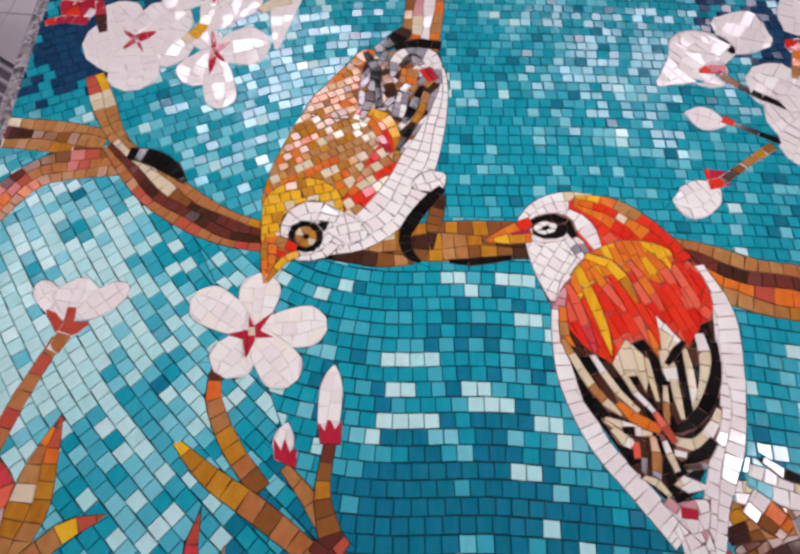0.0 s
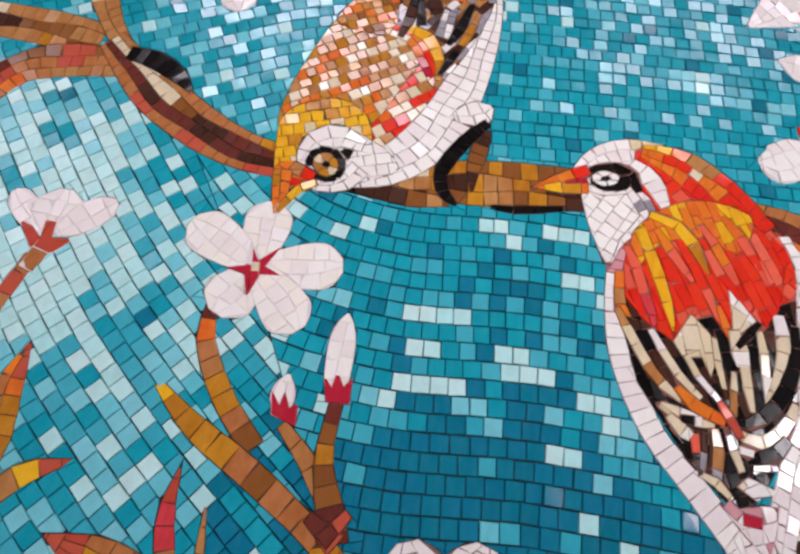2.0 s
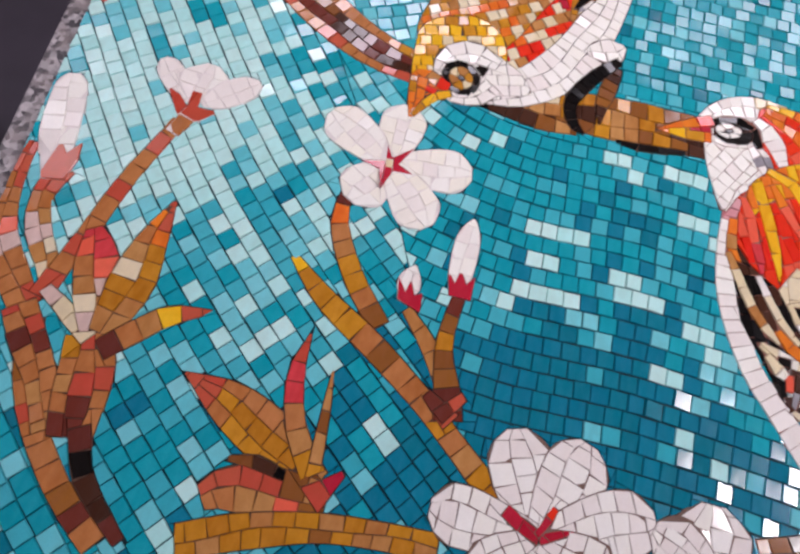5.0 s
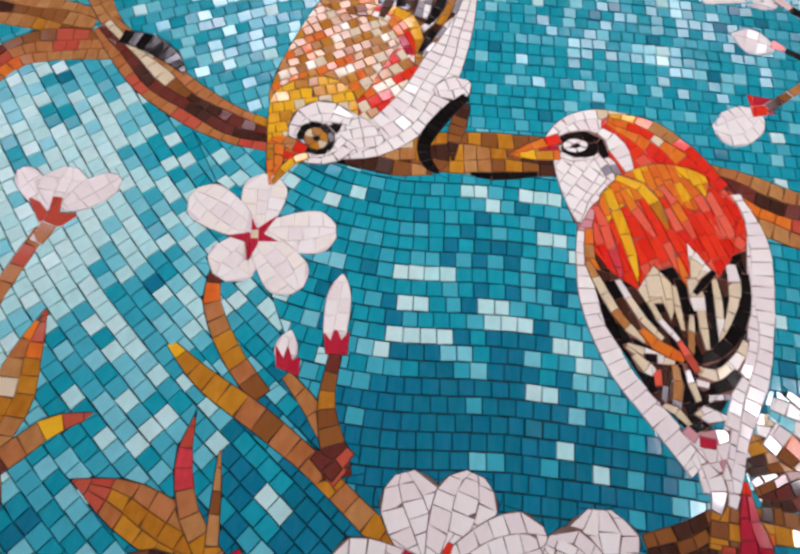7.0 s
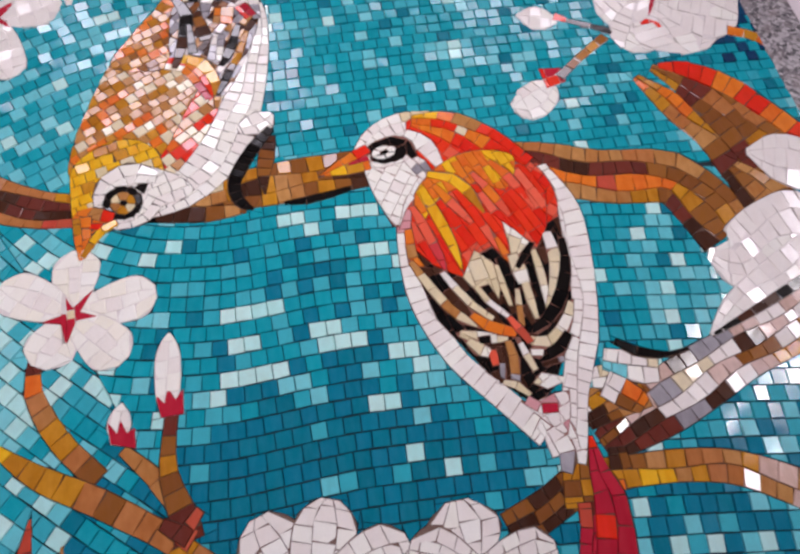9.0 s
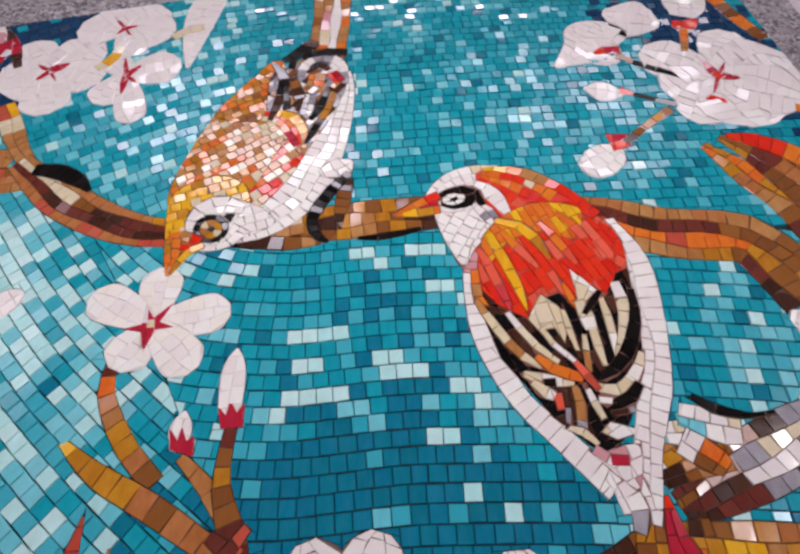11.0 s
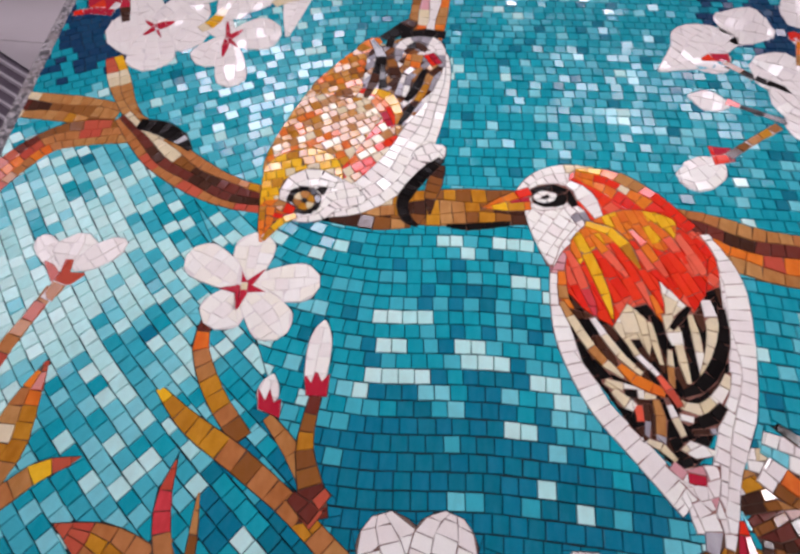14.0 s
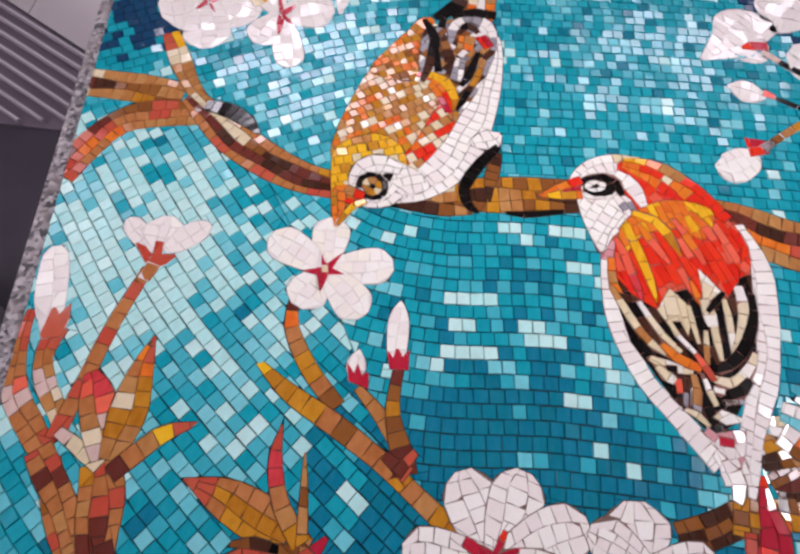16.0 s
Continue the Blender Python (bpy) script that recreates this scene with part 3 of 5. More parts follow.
cut(m, [(-11.90, 15.20), (-10.90, 13.70), (-9.50, 15.10), (-10.30, 13.30), (-8.90, 12.80), (-10.50, 12.60), (-11.00, 10.80), (-11.60, 12.40), (-13.20, 12.70), (-11.80, 13.20)], "C")
stroke(m, [(-11.3, 13.1, 0.8), (-10.7, 13.2, 0.8)], "E", size=2)

m = motif("flowering_twig", "red and orange twig with leaves along the panel edge")
stroke(m, [(-37.5, 5.7, 0.8), (-37.3, 2.1, 1.7), (-36.2, -1.5, 2.3), (-33.5, -4.5, 2.3), (-31.5, -6.3, 2.2)], "VVUQHUV|VUUHUU", size=1.4)
stroke(m, [(-34.5, 4.3, 2.2), (-34.7, 1.6, 1.7), (-33.7, -0.7, 1.9), (-31.8, -2.9, 1.6), (-30.6, -4.8, 1.2)], "VVUTHETU|VUHTE", size=1.4)
stroke(m, [(-28.1, 11.1, 1.2), (-29.5, 5.4, 1.4), (-30.3, -0.2, 1.5), (-31.1, -5.3, 1.6)], "UVUUVUUVUV", size=1.7)
stroke(m, [(-30.8, -6.9, 1.9), (-29.0, -10.7, 1.7), (-26.3, -14.0, 1.7), (-23.2, -16.6, 1.6), (-20.2, -18.5, 1.6)], "UUBUVUUTUBNU", size=1.4)
stroke(m, [(-32.1, -6.2, 2.4), (-30.3, -8.2, 2.5), (-28.1, -10.4, 2.1), (-26.1, -13.1, 2.2)], "UVNBUUUT|VUNUUTUT", size=1.4)
stroke(m, [(-26.6, -6.6, 3.2), (-25.6, -9.0, 3.8), (-25.1, -11.2, 3.6), (-24.6, -13.2, 3.0)], "UUVUTU|VUUVNN|AUUTUN", size=1.4)
stroke(m, [(-24.3, -12.4, 1.5), (-22.7, -15.0, 1.4), (-20.6, -16.7, 1.1), (-18.8, -17.9, 0.8)], "NKKDDN", size=1.5)
stroke(m, [(-31.0, -4.6, 0.9), (-28.6, -5.8, 1.3), (-26.5, -7.0, 1.2)], "HEE", size=1.4)
stroke(m, [(-30.0, 0.6, 1.2), (-28.9, -1.1, 2.9), (-27.7, -3.6, 3.2), (-26.5, -6.4, 1.8)], "ZZQHTE|ZQUTEH", size=1.4)
stroke(m, [(-25.4, 4.5, 0.3), (-25.6, 1.1, 2.3), (-25.6, -2.5, 3.4), (-25.8, -6.4, 2.0)], "VOAATT|OUTEAT", size=1.4)
stroke(m, [(-25.5, -7.5, 1.6), (-23.9, -5.7, 1.7), (-22.0, -3.8, 1.5), (-19.3, -2.6, 0.3)], "NNUTAYVV", size=1.4)

m = motif("bud", "white glass bud with red calyx beside the panel edge")
stroke(m, [(-37.8, 12.4, 0.9), (-37.6, 11.7, 2.3), (-37.1, 10.0, 2.9), (-36.4, 7.4, 3.0), (-35.6, 5.3, 2.5)], "WPW|PWP", size=1.4)
cut(m, [(-35.6, 3.0), (-37.3, 6.0), (-35.9, 5.1), (-35.9, 6.7), (-34.8, 5.5), (-34.1, 6.7), (-33.7, 5.2), (-33.9, 3.4)], "V")

m = motif("blossom", "half-open white glass blossom in side view with red sepals")
stroke(m, [(-28.2, 13.0, 1.2), (-30.1, 14.7, 2.2), (-31.9, 16.3, 1.7)], "PP|PP", size=1.3, ends="round")
stroke(m, [(-27.9, 13.0, 1.8), (-27.8, 15.2, 4.4), (-27.8, 17.1, 3.3)], "PP|PP|PW", size=1.3, ends="round")
stroke(m, [(-27.1, 13.1, 1.3), (-25.3, 15.0, 2.7), (-23.4, 16.7, 1.9)], "PP|PP", size=1.3, ends="round")
cut(m, [(-30.3, 13.8), (-29.1, 13.4), (-28.1, 12.5), (-28.2, 14.1), (-27.5, 14.1), (-27.3, 12.8), (-25.6, 12.9), (-26.8, 11.4), (-28.2, 11.1)], "V")
stroke(m, [(-27.7, 11.6, 1.4), (-28.2, 9.9, 1.3)], "UU", size=1.3)

m = motif("leafy_shoot", "red-tipped amber leafy shoot with slender shoots")
stroke(m, [(-19.3, -7.1, 0.2), (-15.7, -8.1, 3.0), (-11.8, -9.6, 3.6), (-8.3, -11.3, 2.2)], "VVUUTTT|VVAAAAB|VVUAAAA|VUTUBAA", size=1.5)
stroke(m, [(-15.1, -14.1, 1.6), (-13.7, -13.1, 2.7), (-10.8, -12.5, 3.1), (-7.3, -12.3, 2.7)], "VVVBT|UTTQB|TTBTT|ATTTU", size=1.4)
stroke(m, [(-14.4, -11.4, 0.4), (-12.4, -11.1, 0.9), (-10.3, -11.4, 0.6)], "BDK", size=1.6)
stroke(m, [(-12.1, -1.9, 0.2), (-12.1, -4.8, 1.2), (-11.0, -8.0, 1.4), (-8.7, -10.8, 1.7)], "VZZUTA|VZZTTA", size=1.5)
stroke(m, [(-9.7, -3.9, 0.2), (-9.2, -7.2, 0.7), (-8.8, -10.1, 0.9)], "TTBT", size=1.6)
stroke(m, [(-8.4, -12.3, 2.0), (-6.8, -10.1, 0.4)], "VC|CV", size=1.4)
stroke(m, [(-15.6, -16.9, 2.1), (-12.1, -15.3, 2.2), (-7.5, -13.7, 1.8), (-3.6, -13.0, 1.7), (0.5, -12.6, 1.8)], "AAATATATAA|ATAAABATAT", size=1.4)

m = motif("blossom", "large white glass blossom with a deep red centre")
m["grout"], m["joint"] = BIRD_GROUT, 0.034
stroke(m, [(6.7, -10.0, 2.1), (5.6, -8.0, 3.8), (4.7, -6.2, 4.6), (3.8, -3.8, 4.2)], "WPWP|PWWP|PPWP", ends="far")
stroke(m, [(6.8, -10.0, 2.1), (7.7, -7.7, 4.0), (8.4, -5.5, 4.6), (9.0, -3.3, 4.1)], "WPWP|PWWP|PPWP", ends="far")
stroke(m, [(7.0, -10.1, 2.0), (9.8, -8.8, 3.9), (12.0, -7.8, 4.5), (14.4, -6.9, 3.9)], "WPWP|PWWP|PPWP", ends="far")
stroke(m, [(6.6, -10.2, 1.8), (3.8, -10.3, 3.3), (1.4, -10.3, 3.9), (-0.7, -10.4, 3.3)], "WPWP|PWWP|PPWP", ends="far")
stroke(m, [(6.7, -10.3, 1.5), (5.2, -11.6, 2.9), (3.9, -12.7, 3.3), (2.8, -13.6, 2.8)], "WPWP|PWWP|PPWP", ends="far")
stroke(m, [(6.9, -10.2, 1.6), (8.9, -10.6, 3.1), (10.6, -10.9, 3.6), (12.1, -11.2, 3.0)], "WPWP|PWWP|PPWP", ends="far")
stroke(m, [(6.8, -10.2, 0.9), (5.6, -9.7, 0.9), (4.3, -9.1, 0.2)], "C", size=1.6)
stroke(m, [(6.8, -10.2, 0.7), (7.1, -9.1, 0.7), (7.5, -8.0, 0.2)], "C", size=1.6)
stroke(m, [(6.8, -10.2, 0.7), (7.9, -9.6, 0.6), (9.0, -9.1, 0.1)], "C", size=1.6)
stroke(m, [(6.8, -10.2, 0.7), (5.4, -9.7, 0.9), (4.2, -9.1, 0.9)], "CC", size=1.6)
stroke(m, [(6.6, -10.0, 0.4), (7.1, -9.1, 0.6), (7.5, -8.0, 0.5)], "CR", size=1.6)

m = motif("blossom", "white glass blossom with rounded petals")
m["grout"], m["joint"] = BIRD_GROUT, 0.034
stroke(m, [(18.6, -9.4, 2.7), (18.4, -7.6, 5.0), (18.3, -6.2, 5.8), (18.2, -4.6, 5.0)], "PWPP|WPPW|PPWP|WPPP", ends="far")
stroke(m, [(19.3, -9.3, 1.6), (21.4, -9.1, 3.3), (23.3, -8.9, 3.8), (24.9, -8.7, 3.3)], "PWPP|WPPW|PPWP|WPPP", ends="far")
stroke(m, [(19.0, -9.3, 1.7), (17.2, -8.5, 3.4), (15.7, -7.8, 3.8), (14.3, -7.3, 3.3)], "PWPP|WPPW|PPWP|WPPP", ends="far")

m = motif("blossom", "pale pink-white glass blossom with four red stamens")
stroke(m, [(-32.3, 48.7, 2.3), (-34.0, 50.8, 4.6), (-35.6, 52.7, 5.5), (-36.9, 54.4, 4.7)], "PP|PP|PP", ends="far")
stroke(m, [(-32.1, 48.7, 3.2), (-30.5, 50.9, 6.2), (-29.0, 52.8, 7.3), (-27.7, 54.6, 6.4)], "PP|PP|PP", ends="far")
stroke(m, [(-32.0, 48.4, 3.0), (-29.4, 47.8, 5.5), (-27.2, 47.3, 6.3), (-25.2, 46.9, 5.4)], "PP|PP|PP", ends="far")
stroke(m, [(-32.4, 48.4, 4.0), (-34.4, 47.4, 7.7), (-36.2, 46.6, 9.0), (-37.7, 45.8, 7.6)], "PP|PP|PP", ends="far")
stroke(m, [(-32.1, 48.2, 2.7), (-31.4, 45.1, 5.2), (-30.8, 42.6, 5.9), (-30.3, 40.4, 4.9)], "PP|PP|PP", ends="far")
stroke(m, [(-32.2, 48.5, 0.6), (-33.1, 49.1, 0.6), (-34.1, 49.7, 0.2)], "C", size=1.6)
stroke(m, [(-32.2, 48.5, 1.4), (-31.2, 49.2, 1.3), (-30.2, 50.0, 0.4)], "C", size=1.6)
stroke(m, [(-32.2, 48.5, 0.4), (-31.5, 47.5, 0.4), (-30.8, 46.5, 0.1)], "C", size=1.6)
stroke(m, [(-32.2, 48.5, 1.0), (-32.7, 47.6, 0.9), (-33.2, 46.8, 0.3)], "C", size=1.6)

m = motif("blossom", "pale glass blossom with red stamens under a bough")
stroke(m, [(-22.5, 47.3, 2.5), (-23.2, 45.2, 4.7), (-23.8, 43.5, 5.3), (-24.3, 42.0, 4.5)], "PP|PP|PP", ends="far")
stroke(m, [(-22.3, 47.2, 1.7), (-21.2, 43.8, 3.3), (-20.3, 41.1, 3.7), (-19.5, 38.8, 3.0)], "PP|PP|PP", ends="far")
stroke(m, [(-22.2, 47.5, 3.0), (-19.9, 48.3, 5.8), (-17.9, 49.0, 6.6), (-16.1, 49.6, 5.7)], "PP|PP|PP", ends="far")
stroke(m, [(-22.5, 47.5, 1.7), (-23.6, 48.9, 3.2), (-24.5, 50.1, 3.8), (-25.4, 51.1, 3.3)], "PP|PP|PP", ends="far")
stroke(m, [(-22.4, 47.4, 0.6), (-22.9, 49.0, 0.6), (-23.4, 50.7, 0.2)], "C", size=1.6)
stroke(m, [(-22.4, 47.4, 0.9), (-22.3, 45.7, 0.9), (-22.1, 43.9, 0.2)], "C", size=1.6)
stroke(m, [(-22.4, 47.4, 1.1), (-21.7, 48.3, 0.9), (-21.0, 49.2, 0.3)], "C", size=1.6)
stroke(m, [(-22.4, 47.4, 0.5), (-21.6, 46.6, 0.6), (-20.7, 45.8, 0.1)], "C", size=1.6)

m = motif("blossom", "broad pale glass blossom against dark blue tiles")
stroke(m, [(-25.4, 57.3, 3.6), (-27.7, 57.4, 7.2), (-29.6, 57.5, 8.3), (-31.4, 57.6, 7.2)], "PP|PP|PP", ends="far")
stroke(m, [(-25.3, 57.6, 2.2), (-26.8, 60.6, 4.3), (-28.2, 63.4, 5.2), (-29.5, 66.0, 4.5)], "PP|PP|PP", ends="far")
stroke(m, [(-25.1, 57.5, 3.9), (-23.5, 59.1, 7.7), (-22.0, 60.5, 9.0), (-20.7, 61.8, 7.8)], "PP|PP|PP", ends="far")
stroke(m, [(-25.0, 57.3, 3.5), (-22.5, 56.7, 6.4), (-20.4, 56.2, 7.3), (-18.5, 55.7, 6.3)], "PP|PP|PP", ends="far")
stroke(m, [(-25.1, 57.1, 2.0), (-24.1, 54.8, 3.7), (-23.2, 52.8, 4.2), (-22.5, 51.2, 3.6)], "PP|PP|PP", ends="far")
stroke(m, [(-25.2, 57.3, 0.5), (-26.0, 58.3, 0.5), (-26.8, 59.2, 0.2)], "C", size=1.6)
stroke(m, [(-25.2, 57.3, 0.9), (-24.4, 57.6, 0.9), (-23.7, 57.8, 0.2)], "C", size=1.6)
stroke(m, [(-25.2, 57.3, 0.4), (-24.6, 56.3, 0.5), (-23.9, 55.4, 0.1)], "C", size=1.6)
stroke(m, [(-25.2, 57.3, 0.7), (-25.6, 56.7, 0.7), (-26.0, 56.0, 0.1)], "C", size=1.6)

m = motif("bud", "narrow pale glass petals tapering to a point")
stroke(m, [(-14.3, 68.4, 4.5), (-15.3, 60.3, 4.6), (-15.4, 54.2, 3.0), (-15.1, 48.5, 0.5)], "PP|PP")
stroke(m, [(-18.3, 54.9, 1.4), (-16.6, 56.5, 1.7), (-14.6, 57.2, 1.3)], "EE")
stroke(m, [(-26.5, 48.7, 1.4), (-25.2, 50.3, 1.7), (-24.5, 53.3, 1.1)], "EYE")

m = motif("bud", "pink glass bud with red sepals in the panel corner")
stroke(m, [(-42.1, 58.4, 0.9), (-38.7, 54.0, 1.5), (-36.5, 49.3, 1.0)], "DCD")
stroke(m, [(-44.3, 59.2, 2.7), (-42.7, 56.5, 3.6), (-41.4, 53.7, 3.0)], "PM|PP", ends="round")
stroke(m, [(-43.3, 54.1, 0.8), (-40.6, 52.4, 4.0), (-39.8, 54.6, 1.2)], "CRC", size=1.0)
stroke(m, [(-44.0, 50.1, 1.0), (-41.8, 51.0, 1.4), (-38.9, 50.9, 1.4)], "RCC", size=1.2)

m = motif("blossom", "full white glass blossom with a red star centre")
stroke(m, [(50.0, 45.1, 2.9), (51.5, 48.3, 5.6), (52.9, 51.2, 6.7), (54.2, 53.9, 6.0)], "PPP|PPW|PPP", ends="far")
stroke(m, [(49.6, 45.0, 3.5), (46.7, 46.9, 6.8), (44.2, 48.7, 8.0), (41.9, 50.2, 7.0)], "PPP|PPW|PPP", ends="far")
stroke(m, [(50.1, 44.9, 5.3), (53.9, 45.8, 10.3), (57.1, 46.6, 12.2), (60.0, 47.3, 10.7)], "PPP|PPW|PPP", ends="far")
stroke(m, [(49.6, 44.8, 3.9), (47.0, 43.6, 7.3), (44.7, 42.5, 8.3), (42.8, 41.6, 7.1)], "PPP|PPW|PPP", ends="far")
stroke(m, [(49.7, 44.6, 2.7), (47.5, 41.6, 5.0), (45.7, 39.1, 5.6), (44.2, 37.0, 4.7)], "PPP|PPW|PPP", ends="far")
stroke(m, [(49.9, 44.6, 5.4), (50.7, 41.2, 10.1), (51.4, 38.5, 11.3), (51.9, 36.1, 9.4)], "PPP|PPW|PPP", ends="far")
stroke(m, [(50.1, 44.7, 4.2), (53.4, 43.2, 7.9), (56.2, 41.8, 9.2), (58.6, 40.7, 7.8)], "PPP|PPW|PPP", ends="far")
stroke(m, [(49.8, 44.9, 1.3), (49.3, 46.3, 1.2), (48.8, 47.7, 0.4)], "C", size=1.6)
stroke(m, [(49.8, 44.9, 1.3), (51.1, 44.6, 1.3), (52.3, 44.4, 0.3)], "C", size=1.6)
stroke(m, [(49.8, 44.9, 0.6), (49.1, 43.4, 0.5), (48.3, 41.9, 0.2)], "C", size=1.6)
stroke(m, [(49.8, 44.9, 0.5), (50.7, 46.1, 0.5), (51.5, 47.4, 0.1)], "C", size=1.6)
stroke(m, [(49.8, 44.9, 0.4), (49.4, 44.8, 0.4), (49.0, 44.7, 0.1)], "C", size=1.6)
stroke(m, [(46.9, 40.6, 0.4), (48.5, 41.2, 1.0), (49.0, 39.9, 0.4)], "RR")
stroke(m, [(49.4, 45.5, 1.1), (50.3, 44.5, 1.0)], "R")

m = motif("bud", "plump white glass bud among dark blue tiles")
stroke(m, [(39.1, 58.9, 4.2), (42.4, 57.2, 8.8), (45.9, 55.6, 4.8)], "PPP|PPP|PPP", ends="round")

m = motif("bud", "white glass flower in side view with a red throat")
stroke(m, [(30.5, 47.1, 0.5), (34.4, 50.2, 5.5), (36.8, 52.1, 9.7), (38.7, 50.6, 6.5)], "PPPP|PPPP|PPPP")
stroke(m, [(35.1, 53.5, 5.1), (37.4, 56.2, 3.5)], "PP|PP", ends="round")
stroke(m, [(35.9, 49.8, 0.5), (38.3, 50.6, 2.2), (38.8, 49.5, 1.0)], "RC")
stroke(m, [(38.4, 49.5, 1.0), (41.3, 47.1, 1.0), (45.4, 45.0, 0.9)], "BKBK", size=2.5)

m = motif("bud", "slim white glass bud with a thin red stalk")
stroke(m, [(33.1, 43.1, 1.4), (35.2, 42.5, 3.5), (37.6, 41.9, 1.7)], "PW|PP", ends="round")
stroke(m, [(37.3, 42.6, 1.2), (38.6, 41.9, 0.8)], "R")
stroke(m, [(38.6, 41.9, 0.7), (43.4, 39.8, 0.9)], "CKCK", size=2.5)

m = motif("bud", "hanging white glass bud with red calyx and brown stalk")
stroke(m, [(29.9, 30.6, 2.4), (31.9, 30.9, 4.1), (34.9, 33.2, 3.2)], "WPW|WWW|PWW", ends="round")
stroke(m, [(34.0, 34.0, 2.7), (36.3, 34.3, 1.8)], "RC|RC")
stroke(m, [(35.8, 34.0, 1.0), (38.9, 36.6, 0.9), (42.3, 39.2, 1.1)], "DBTAB", size=1.6)

m = motif("bud", "white glass flower on an orange stalk at the top")
stroke(m, [(52.6, 66.4, 4.4), (50.7, 60.6, 5.8), (49.5, 57.3, 3.3)], "PP|PP|PP")
stroke(m, [(48.0, 56.4, 0.9), (48.9, 55.0, 2.6), (51.1, 56.6, 0.8)], "RRR")
stroke(m, [(48.8, 54.7, 1.1), (47.4, 49.8, 0.9)], "OT", size=1.5)
stroke(m, [(54.7, 63.0, 2.3), (56.4, 57.1, 2.1), (58.5, 52.1, 2.1)], "OBOB", size=1.6)
stroke(m, [(56.6, 38.9, 1.3), (59.0, 38.0, 1.4), (61.1, 36.3, 1.4)], "OAO", size=1.6)

m = motif("blossom", "white glass blossom at the edge of the panel")
stroke(m, [(52.4, 23.0, 2.6), (55.2, 22.0, 5.9), (59.4, 20.4, 7.3)], "PPP|PPP|PPP", ends="round")
stroke(m, [(44.4, 12.6, 3.3), (47.2, 11.5, 6.4), (52.0, 13.3, 8.3), (58.1, 14.2, 10.5)], "WPPPP|PPPPP|PPWPP|PPPPP", ends="round")
stroke(m, [(42.0, 5.3, 0.3), (44.6, 7.3, 1.8), (48.2, 9.1, 2.8), (55.0, 12.2, 3.5)], "PPPP|WPPP", size=1.4)
stroke(m, [(42.3, 5.3, 0.3), (46.3, 6.8, 0.7), (50.3, 8.4, 0.9), (55.2, 10.4, 0.9)], "KDKD", size=1.6)

m = motif("bird_motif", "small bird figure of amber, yellow, red and white glass tiles")
m["grout"], m["joint"] = DARK_GROUT, 0.06
stroke(m, [(1.8, 49.5, 5.0), (2.3, 56.1, 4.9), (2.2, 65.9, 5.2)], "BTBTT|OEMTT|WPPWP|OTOTO", size=1.8)
fill(m, [(-12.6, 26.8), (-12.6, 30.4), (-12.0, 33.4), (-10.5, 38.8), (-8.3, 43.1), (-5.2, 47.6), (-3.1, 48.5), (-0.7, 46.2), (2.6, 41.0), (2.7, 35.9), (1.3, 30.3), (-1.1, 26.0), (-4.9, 25.1), (-9.7, 27.4)], "OTEATAETAOT", 35, (1.0, 1.0))
fill(m, [(-10.1, 39.7), (-8.3, 43.6), (-5.5, 47.6), (-3.7, 46.9), (-3.2, 42.2), (-4.5, 38.9), (-7.4, 38.6)], "ABAOTB", 30, (1.0, 1.0))
fill(m, [(-5.3, 25.8), (-3.6, 30.0), (-1.9, 34.4), (-0.5, 36.4), (1.6, 34.8), (1.2, 30.6), (-1.5, 26.4)], "RRTEOR", 40, (1.1, 1.1))
stroke(m, [(-6.5, 22.3, 2.2), (-2.2, 24.3, 3.8), (1.2, 28.4, 4.6), (3.0, 33.5, 4.0), (4.5, 40.7, 2.7), (4.4, 47.2, 1.7), (1.0, 50.3, 1.6)], "WWPWPWWPPP|WPWWWPWWPP|PWWPWWPWPP", size=1.2)
stroke(m, [(2.6, 30.3, 1.9), (4.9, 31.3, 2.7), (5.9, 32.1, 1.4)], "WP|PW", ends="round")
fill(m, [(-11.7, 21.8), (-12.4, 25.2), (-12.3, 27.8), (-10.2, 29.7), (-7.6, 30.3), (-5.1, 28.9), (-4.3, 26.1), (-6.9, 27.2), (-8.5, 25.6), (-9.4, 23.7), (-9.1, 21.1), (-10.6, 21.0)], "YYEYAY", 20, (1.1, 1.1))
fill(m, [(-4.0, 39.4), (-4.3, 46.9), (-2.4, 48.3), (-0.9, 49.8), (0.9, 50.7), (3.9, 50.2), (4.9, 47.8), (4.7, 43.9), (3.2, 38.8), (1.3, 34.8), (0.4, 35.6), (-1.2, 39.3)], "TSBDPSD", 55, (1.5, 0.8))
stroke(m, [(-4.6, 39.4, 1.5), (-2.1, 38.7, 2.1), (-0.0, 34.6, 1.2)], "ROR|EOC")
stroke(m, [(-3.8, 40.1, 0.9), (-1.1, 39.2, 1.4), (0.4, 36.5, 1.0), (0.6, 34.1, 0.6)], "YYA", size=1.6)
stroke(m, [(-5.7, 46.9, 1.1), (-4.3, 48.5, 2.0), (-3.2, 49.2, 0.9)], "AO")
stroke(m, [(-4.4, 49.1, 0.6), (-2.8, 46.0, 1.4), (-3.0, 42.0, 1.2), (-3.7, 38.7, 0.6)], "KKD", size=1.6)
stroke(m, [(-2.5, 44.9, 0.5), (-1.9, 40.5, 1.0)], "KK", size=1.5)
stroke(m, [(-1.9, 51.0, 0.7), (-2.1, 47.9, 1.0)], "KK")
stroke(m, [(-3.2, 49.5, 1.0), (-0.8, 51.6, 2.3), (0.3, 53.6, 1.5)], "KKD")
